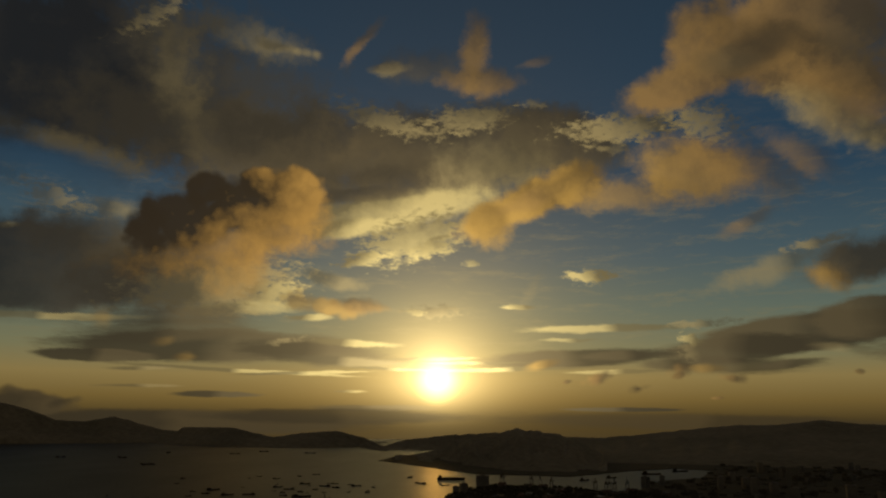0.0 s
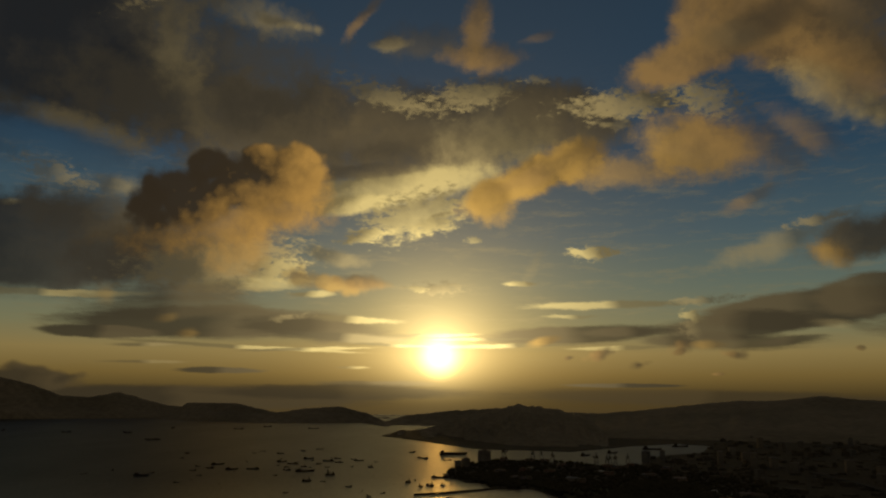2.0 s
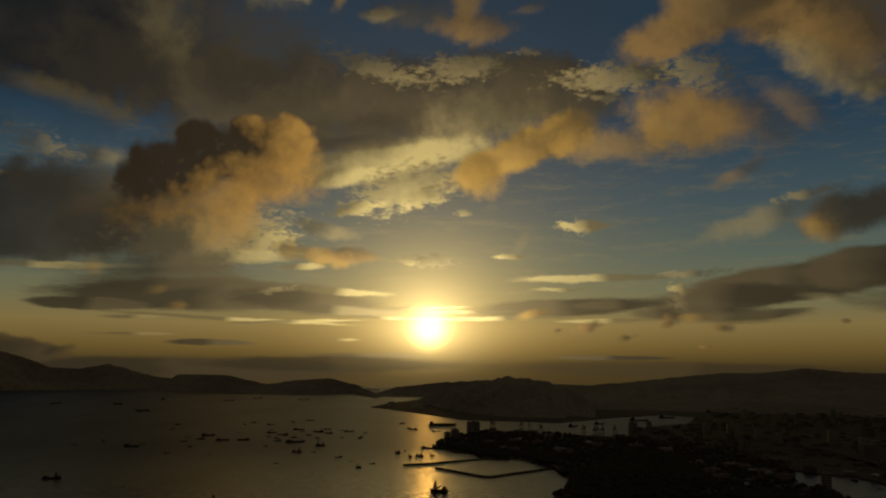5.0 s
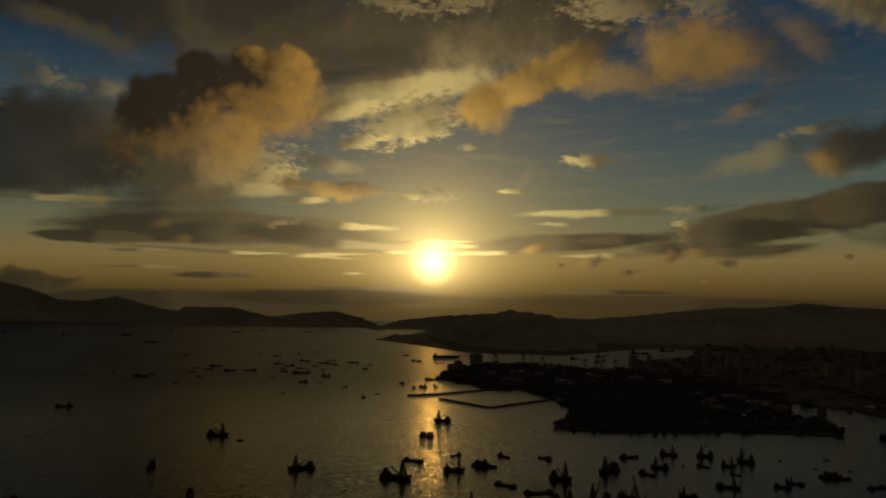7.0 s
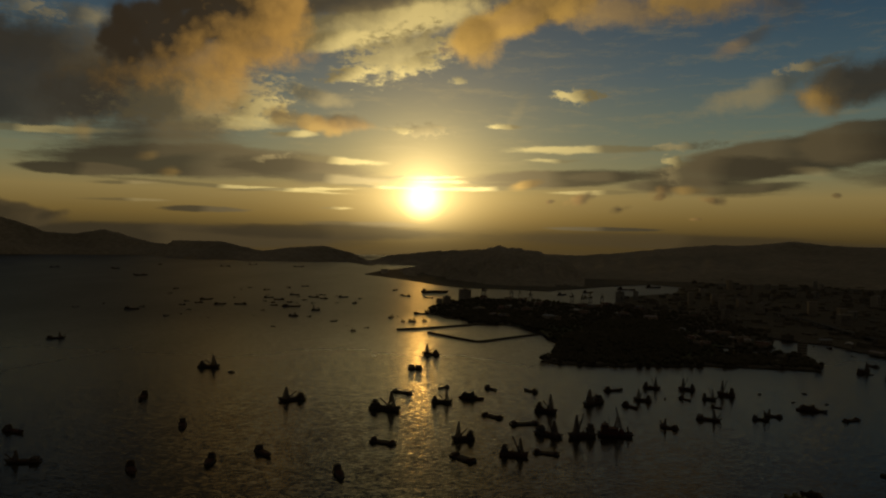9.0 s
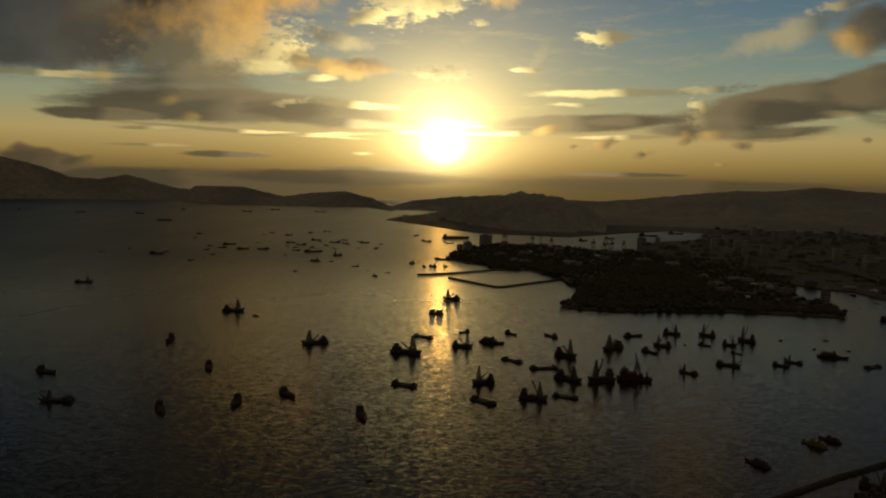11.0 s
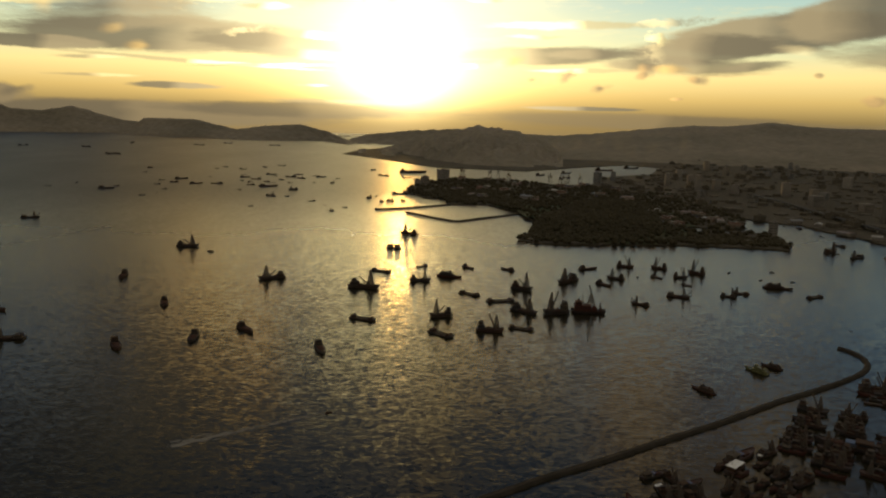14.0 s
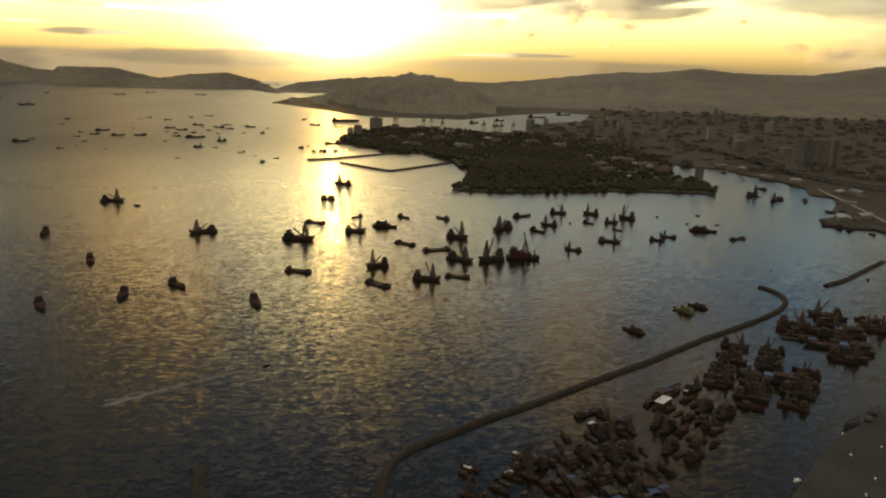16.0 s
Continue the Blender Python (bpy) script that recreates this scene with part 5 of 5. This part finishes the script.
raft([(73, 223), (92, 237), (100, 227), (101, 200), (92, 179), (55, 182)], 100, 12.0, 3.5, 0.6, 0.93)
raft([(116, 254), (137, 258), (142, 237), (125, 209), (106, 200), (108, 227)], 35, 12.0, 3.5, 0.6, 0.93)
raft([(170, 301), (192, 296), (194, 263), (162, 230), (138, 242)], -38, 14.0, 4.0, 1.0, 0.9)
raft([(211, 317), (242, 340), (270, 327), (232, 276), (202, 268)], -28, 18.0, 5.0, 1.0, 0.95)
raft([(36, 211), (62, 209), (57, 182), (35, 184)], -48, 11.0, 3.6, 1.0, 0.7)
for x, y in [(180, 221), (188, 224), (194, 228), (98, 231), (88, 238)]:
    anchor(0, x, y, rng.uniform(20, 60), 8.0)


def houseboat(label):
    ob = thing("houseboat", label, "boat", "white-roofed boats")
    part("hull", hull_mesh(16, 6.0, 1.5, 0.95, 0.6, 0.4, 0.03, 10), HULL, ob)
    part("deck", blocks((-7.3, 6.0, -2.6, 2.6, 0.9, 0.99)), DECK, ob)
    house(ob, "saloon", -6.4, 4.6, 4.8, 0.99, 3.4, CABIN, 6, 0.4)
    part("roof_cover", blocks((-6.9, 5.1, -2.9, 2.9, 3.57, 3.72)), WHITE, ob, "weathered white sheet roof")
    part("vent", rod(bmesh.new(), (-3, 1, 3.72), (-3, 1, 4.8), 0.25, 8), STEEL, ob)
    return ob


boat = houseboat("covered houseboat with a weathered white sheet roof")
for i, (x, y) in enumerate([(119, 243), (133, 253), (39, 205), (51, 201), (87, 230), (56, 212)]):
    moor(boat, x, y, (40, 40, -50, 30, 20, -40)[i], (10, 7, 6, 6, 6, 5)[i], i == 0)


# ---- wakes ----
def wake(label, points, w0, w1, flecks=200, seed=3, mat=FOAM):
    """A trail of churned foam lying just on the water, ragged and broken."""
    bm = bmesh.new()
    r = random.Random(seed)
    total = len(points) - 1
    for i in range(flecks):
        f = r.random() ** 1.3 * total
        k = min(int(f), total - 1)
        p = Vector(points[k]).lerp(Vector(points[k + 1]), f - k)
        d = (Vector(points[k + 1]) - Vector(points[k])).normalized()
        s = Vector((-d.y, d.x))
        w = w0 + (w1 - w0) * f / total
        c = p + s * r.gauss(0, 0.36) * w
        a, b = r.uniform(0.4, 1.3) * w * 0.6, r.uniform(0.05, 0.16) * w
        ring = []
        for q in range(7):
            t = 2 * math.pi * q / 7
            k2 = r.uniform(0.7, 1.2)
            v = c + d * math.cos(t) * a * k2 + s * math.sin(t) * b * k2
            ring.append(bm.verts.new((v.x, v.y, 0.012 + 0.0001 * i)))
        bm.faces.new(ring)
    tagged(mesh_object("boat_wake", bm, mat), label, "wake", kind="stuff")


wake("broken white wake behind a speeding launch", [(-29, 293), (-43, 286), (-63, 274), (-82, 262)], 0.6, 4.0, 320)
wake("long thin wake trailing across the roads", [(-184, 1026), (-274, 852), (-317, 758), (-365, 625)], 1.6, 4.5, 500, 4, THIN_FOAM)
anchor(1, -29, 293, 25, 4.5)
wake("short wake beside the working lighter", [(2, 776), (-12, 830), (-24, 866)], 1.2, 2.5, 160, 6, THIN_FOAM)

# ---- quay and port ----
land("quay", "dark quay with parked vehicles", [(121, 171), (140, 188), (162, 207), (171, 214), (194, 226), (222, 238)] + [(300, 200), (200, 60), (118, 150)], 1.0, ASPHALT, 0.5, 6)


def van(label):
    ob = thing("van", label, "vehicle", "vehicles on the quay")
    part("body", blocks((-2.2, 1.2, -0.9, 0.9, 0.35, 2.1, 0.06), (1.2, 2.2, -0.9, 0.9, 0.35, 1.2, 0.05), bevel=0.08), WHITE, ob)
    part("windscreen", blocks((1.17, 1.26, -0.75, 0.75, 1.3, 1.95)), GLASS, ob)
    for x in (-1.4, 1.4):
        for s in (-1, 1):
            part("wheel", rod(bmesh.new(), (x, s * 0.75, 0.36), (x, s * 0.97, 0.36), 0.36, 10), RUBBER, ob)
    return ob


v = van("white van parked on the quay")
for i, (x, y) in enumerate([(136, 186), (144, 187), (170, 213), (169, 210), (163, 199), (157, 188), (161, 185), (151, 181), (152, 177), (172, 200), (177, 203)][::2]):
    m = pose(x, y, 1.02, 0, 0, 15 + (i * 47) % 50) @ Matrix.Scale(0.5, 4)
    if i == 0:
        v.matrix_basis = m
    else:
        copy_thing(v, m)


def shed(w, d, h, label):
    ob = thing("warehouse", label, "building", "port sheds")
    wall = part("wall", blocks((-w / 2, w / 2, -d / 2, d / 2, -0.5, h)), TOWER, ob)
    bm = bmesh.new()
    o = 0.4
    pts = [(-d / 2 - o, h), (0, h + d * 0.14), (d / 2 + o, h), (d / 2 + o, h + 0.25), (0, h + d * 0.14 + 0.25), (-d / 2 - o, h + 0.25)]
    a = [bm.verts.new((-w / 2 - o, y, z)) for y, z in pts]
    b = [bm.verts.new((w / 2 + o, y, z)) for y, z in pts]
    bm.faces.new(a[::-1]), bm.faces.new(b)
    for i in range(6):
        j = (i + 1) % 6
        bm.faces.new((a[i], a[j], b[j], b[i]))
    part("roof", bm, ROOF, ob)
    for i in range(4):
        x = -w / 2 + w * (i + 0.5) / 4
        part("door", blocks((x - w * 0.07, x + w * 0.07, -d / 2 - 0.08, -d / 2 + 0.05, -0.5, h * 0.65)), STEEL, wall)
    return ob


def tower(w, d, h, floors, label, group, sides=True):
    ob = thing("tower_block", label, "building", group)
    wall = part("wall", blocks((-w / 2, w / 2, -d / 2, d / 2, -1, h)), TOWER, ob)
    part("roof", blocks((-w / 2 - 0.15, w / 2 + 0.15, -d / 2 - 0.15, d / 2 + 0.15, h + 0.002, h + 0.5), (-w * 0.2, w * 0.2, -d * 0.2, d * 0.2, h + 0.5, h + 2.0)), TOWER, ob)
    for i in range(floors):
        z = h * (i + 0.55) / floors
        part("window_band", blocks((-w / 2 + 0.5, w / 2 - 0.5, -d / 2 - 0.05, -d / 2 + 0.05, z - h / floors * 0.14, z + h / floors * 0.14)), GLASS, wall)
        if sides:
            part("window_band", blocks((-w / 2 - 0.05, -w / 2 + 0.05, -d / 2 + 0.5, d / 2 - 0.5, z - h / floors * 0.14, z + h / floors * 0.14)), GLASS, wall)
    return ob


def spread(proto, rows):
    for i, (x, y, z, turn, sx, sz) in enumerate(rows):
        m = pose(x, y, z, 0, 0, turn) @ Matrix.Diagonal((sx, sx, sz, 1))
        if i == 0:
            proto.matrix_basis = m
        else:
            copy_thing(proto, m)


spread(shed(22, 12, 4, "grey sheet-roofed warehouse by the shore"), [(x, y, 1.4, (i * 53) % 180, 0.7 + (i % 3) * 0.25, 0.8 + (i % 2) * 0.4) for i, (x, y) in enumerate([(489, 907), (499, 871), (498, 811), (509, 773), (513, 704), (527, 692), (480, 640), (444, 572), (425, 572), (666, 944), (641, 843)] + [(337, 988), (337, 925), (375, 970), (308, 880), (303, 952), (385, 921), (348, 1153), (313, 1221), (253, 1244), (171, 1262), (105, 1154), (147, 1302), (189, 1140), (95, 1266), (386, 888)])])
slab = tower(7.4, 6, 36, 16, "pale concrete slab tower block on the shore", "tower blocks")
spread(slab, [(x, y, 1.4, 30, 1, 1) for x, y in [(610, 917), (620, 914), (631, 911), (641, 908), (654, 911)]])
spread(tower(7, 7, 14, 5, "square concrete port building", "port buildings"), [(x, y, 1.4, 25, s, h) for (x, y), s, h in zip([(410, 805), (77, 1459), (39, 1351), (25, 1325)], (1.0, 2.6, 1.6, 1.2), (1.0, 1.4, 1.0, 0.8))])
far_rows = []
while len(far_rows) < 26:
    a, d = rng.uniform(-33, -12), rng.uniform(1250, 2500)
    x, y = -math.sin(radians(a)) * d, math.cos(radians(a)) * d
    if inside(x, y, MAIN + [(900, 480), (2600, 1500), (2600, 3200), (1500, 3200), (900, 2600)]):
        far_rows.append((x, y, 1.4, rng.uniform(0, 90), rng.uniform(0.7, 1.3), rng.uniform(0.5, 1.2)))
spread(tower(12, 9, 24, 9, "hazy grey tower block in the far town", "far town blocks", False), far_rows)


def knoll(x, y):
    return 1.2 + 9 * math.exp(-(((x - 215) / 75) ** 2 + ((y - 850) / 80) ** 2)) + 7 * math.exp(-(((x - 290) / 50) ** 2 + ((y - 1000) / 90) ** 2)) + 4 * math.exp(-(((x - 175) / 35) ** 2 + ((y - 1010) / 60) ** 2))


def town(name, label, spots):
    """Far blocks of the town, too many and too dim to count."""
    bm = bmesh.new()
    r = random.Random(21)
    for x, y, k in spots:
        w, d, h, a = r.uniform(6, 20) * k, r.uniform(6, 14) * k, r.choice((2, 3, 3, 4, 5, 6, 9)) * r.uniform(0.7, 1.2) * k, r.uniform(0, 1.5)
        n = len(bm.verts)
        box(bm, -w / 2, w / 2, -d / 2, d / 2, 0.5, h)
        if h > 8:
            box(bm, -w * 0.2, w * 0.2, -d * 0.2, d * 0.2, h, h + 1.6)
        bm.verts.ensure_lookup_table()
        for v in bm.verts[n:]:
            v.co.x, v.co.y = x + v.co.x * math.cos(a) - v.co.y * math.sin(a), y + v.co.x * math.sin(a) + v.co.y * math.cos(a)
    tagged(mesh_object(name, bm, TOWN), label, "buildings", kind="stuff")


def town_spots(ring, count, clear):
    out = []
    while len(out) < count:
        a, d = rng.uniform(-40, 2), rng.uniform(650, 2900)
        x, y = -math.sin(radians(a)) * d, math.cos(radians(a)) * d
        if inside(x, y, ring) and not clear(x, y):
            out.append((x, y, 1.0))
    return out


town("far_town", "dim jumble of far town blocks along the shore", town_spots(MAIN + [(900, 480), (2600, 1500), (2600, 3200), (1500, 3200), (900, 2600)], 900, lambda x, y: x * x + y * y < 1000 ** 2))
town("port_yard_blocks", "low dark port sheds and stacks among the yards", [(x, y, 0.6) for x, y, k in town_spots(PEN, 110, lambda x, y: knoll(x, y) > 2.2)])


def quay_crane(label):
    ob = thing("container_crane", label, "crane", "container cranes")
    for x in (-4, 4):
        for y in (-4, 4):
            part("leg", rod(bmesh.new(), (x, y, 0), (x * 0.9, y, 18), 0.55, 4), STEEL, ob)
    part("portal_beam", blocks((-4, 4, -4.4, -3.6, 8, 9), (-4, 4, 3.6, 4.4, 8, 9)), STEEL, ob)
    part("boom", blocks((-9, 20, -0.9, 0.9, 17.4, 18.8)), STEEL, ob)
    part("apex", rod(rod(bmesh.new(), (-3.6, 0, 18.8), (0, 0, 27), 0.5, 4), (3.6, 0, 18.8), (0, 0, 27), 0.5, 4), STEEL, ob)
    part("stay", rod(rod(bmesh.new(), (0, 0, 27), (18, 0, 18.8), 0.25, 4), (0, 0, 27), (-8, 0, 18.8), 0.25, 4), STEEL, ob)
    part("machinery_house", blocks((-8, -3, -1.8, 1.8, 18.81, 21.5), bevel=0.15), CABIN, ob)
    part("cab", blocks((5, 7, -1, 1, 15, 17.39), bevel=0.15), GLASS, ob)
    return ob


def ashore(x, y):
    while not all(inside(x + dx, y + dy, PEN) for dx in (-6, 6) for dy in (-6, 6)) and y > 1200:
        y -= 6
    return x, y


spread(quay_crane("dark container gantry crane on the quay"), [(x, y, 1.2, 60 + (i * 41) % 60, 0.8, 0.95) for i, (x, y) in enumerate([ashore(*p) for p in [(115, 1527), (168, 1493), (184, 1487), (196, 1394), (269, 1495), (288, 1502), (282, 1340), (298, 1356), (323, 1387), (383, 1456), (431, 1550)]])])


def container_block(label):
    ob = thing("container_stack", label, "containers", "container stacks")
    r = random.Random(11)
    for i in range(5):
        for k in range(1 + r.randrange(3)):
            part("container", blocks((i * 2.6 - 6.5, i * 2.6 - 4.1, -6, 6, k * 2.55, k * 2.55 + 2.5)), BOXES, ob)
    return ob


spread(container_block("stacked shipping containers in mixed colours"), [(*ashore(x + rng.uniform(-14, 14), y - 22 + rng.uniform(-10, 10)), 1.4, rng.uniform(0, 90), 1.1, 0.9) for x, y in [(115, 1527), (168, 1493), (184, 1487), (196, 1394), (269, 1495), (288, 1502), (282, 1340), (298, 1356), (323, 1387), (383, 1456), (431, 1550), (337, 988), (337, 925), (375, 970), (308, 880), (303, 952), (385, 921), (348, 1153), (313, 1221), (253, 1244), (171, 1262), (105, 1154), (147, 1302), (189, 1140), (95, 1266), (386, 888)]])


# ---- elevated road and pale quay edge ----
def ribbon(name, label, points, width, z0, z1, mat, piers=0):
    bm = bmesh.new()
    rings = []
    for i, p in enumerate(points):
        a, b = Vector(points[max(0, i - 1)]), Vector(points[min(len(points) - 1, i + 1)])
        d = (b - a).normalized()
        s = Vector((-d.y, d.x)) * width / 2
        p = Vector(p)
        rings.append([bm.verts.new((q.x, q.y, z)) for q, z in ((p - s, z0), (p - s, z1), (p + s, z1), (p + s, z0))])
    for p, q in zip(rings, rings[1:]):
        for k in range(4):
            bm.faces.new((p[k], p[(k + 1) % 4], q[(k + 1) % 4], q[k]))
    bm.faces.new(rings[0]), bm.faces.new(rings[-1][::-1])
    ob = tagged(mesh_object(name, bm, mat), label, "road", kind="structure")
    for i in range(piers):
        f = (i + 0.5) / piers * (len(points) - 1)
        k = int(f)
        p = Vector(points[k]).lerp(Vector(points[k + 1]), f - k)
        part("pier", rod(bmesh.new(), (p.x, p.y, 1.0), (p.x, p.y, z0), 0.8, 8), CONCRETE, ob)


ribbon("road_viaduct", "dark elevated highway along the shore", [(587, 1245), (582, 1119), (565, 976), (549, 836), (556, 765), (589, 685)], 9, 5.0, 6.2, ASPHALT, 24)
ribbon("pavement_quay_edge", "pale concrete quay edge", [(506, 726), (490, 670), (467, 597), (448, 541)], 2.2, 1.0, 2.1, CONCRETE)


# ---- woods ----
def crown_mesh(seed):
    bm = bmesh.new()
    bmesh.ops.create_icosphere(bm, subdivisions=2, radius=1.0)
    r = random.Random(seed)
    for v in bm.verts:
        n = 0.75 + 0.55 * (0.5 + noise.noise(v.co * 2.3 + Vector((seed * 7, 0, 0)))) + r.uniform(-0.12, 0.12)
        v.co *= n
    co = np.array([v.co[:] for v in bm.verts])
    tri = np.array([[v.index for v in f.verts] for f in bm.faces])
    bm.free()
    return co, tri


def woods(name, label, ring, count, size, rise):
    """Ragged tree crowns over a stretch of ground; rise gives the ground's height there."""
    shapes = [crown_mesh(k) for k in range(5)]
    xs, ys = [p[0] for p in ring], [p[1] for p in ring]
    vs, fs, base, n = [], [], 0, 0
    r = random.Random(len(ring) * 31 + count)
    while n < count:
        x, y = r.uniform(min(xs), max(xs)), r.uniform(min(ys), max(ys))
        if not inside(x, y, ring):
            continue
        n += 1
        co, tri = shapes[n % 5]
        k = size * r.uniform(0.6, 1.35)
        a = r.uniform(0, 6.28)
        turn = np.array([[math.cos(a), -math.sin(a), 0], [math.sin(a), math.cos(a), 0], [0, 0, 1]])
        vs.append(co @ turn.T * np.array([k, k, k * 0.85]) + np.array([x, y, rise(x, y) + k * 0.55]))
        fs.append(tri + base)
        base += len(co)
    me = bpy.data.meshes.new(name)
    me.from_pydata(np.concatenate(vs).tolist(), [], np.concatenate(fs).tolist())
    me.materials.append(LEAF)
    tagged(new(name, me), label, "trees", kind="stuff")


def knoll_ground():
    bm = bmesh.new()
    n = 40
    grid = [[bm.verts.new((100 + 280 * i / n, 690 + 440 * j / n, knoll(100 + 280 * i / n, 690 + 440 * j / n) - 0.4)) for j in range(n + 1)] for i in range(n + 1)]
    for i in range(n):
        for j in range(n):
            c = ((grid[i][j].co + grid[i + 1][j + 1].co) / 2)
            if inside(c.x, c.y, PEN) and c.z > 1.5:
                bm.faces.new((grid[i][j], grid[i + 1][j], grid[i + 1][j + 1], grid[i][j + 1]))
    for v in [v for v in bm.verts if not v.link_faces]:
        bm.verts.remove(v)
    tagged(mesh_object("ground_knoll", bm, FOREST, True), "wooded knoll on the peninsula", "land", kind="structure")


knoll_ground()
woods("woodland", "dense dark woodland over the knoll", [(126, 748), (145, 822), (187, 948), (264, 1091), (348, 1153), (354, 1051), (291, 814), (236, 736), (178, 728), (140, 734)], 2800, 2.1, knoll)
woods("woodland", "dark trees along the spit", [(268, 748), (311, 784), (341, 782), (367, 772), (396, 769), (385, 724), (345, 725), (293, 736)], 600, 1.8, lambda x, y: 1.3)
woods("woodland", "scattered trees among the port yards", [(35, 1159), (87, 1282), (146, 1208), (172, 1031), (153, 961), (121, 1063), (73, 1064)], 700, 2.6, lambda x, y: max(1.3, knoll(x, y)))
woods("woodland", "scattered trees behind the yards", PEN, 2600, 2.4, lambda x, y: max(1.3, knoll(x, y)))
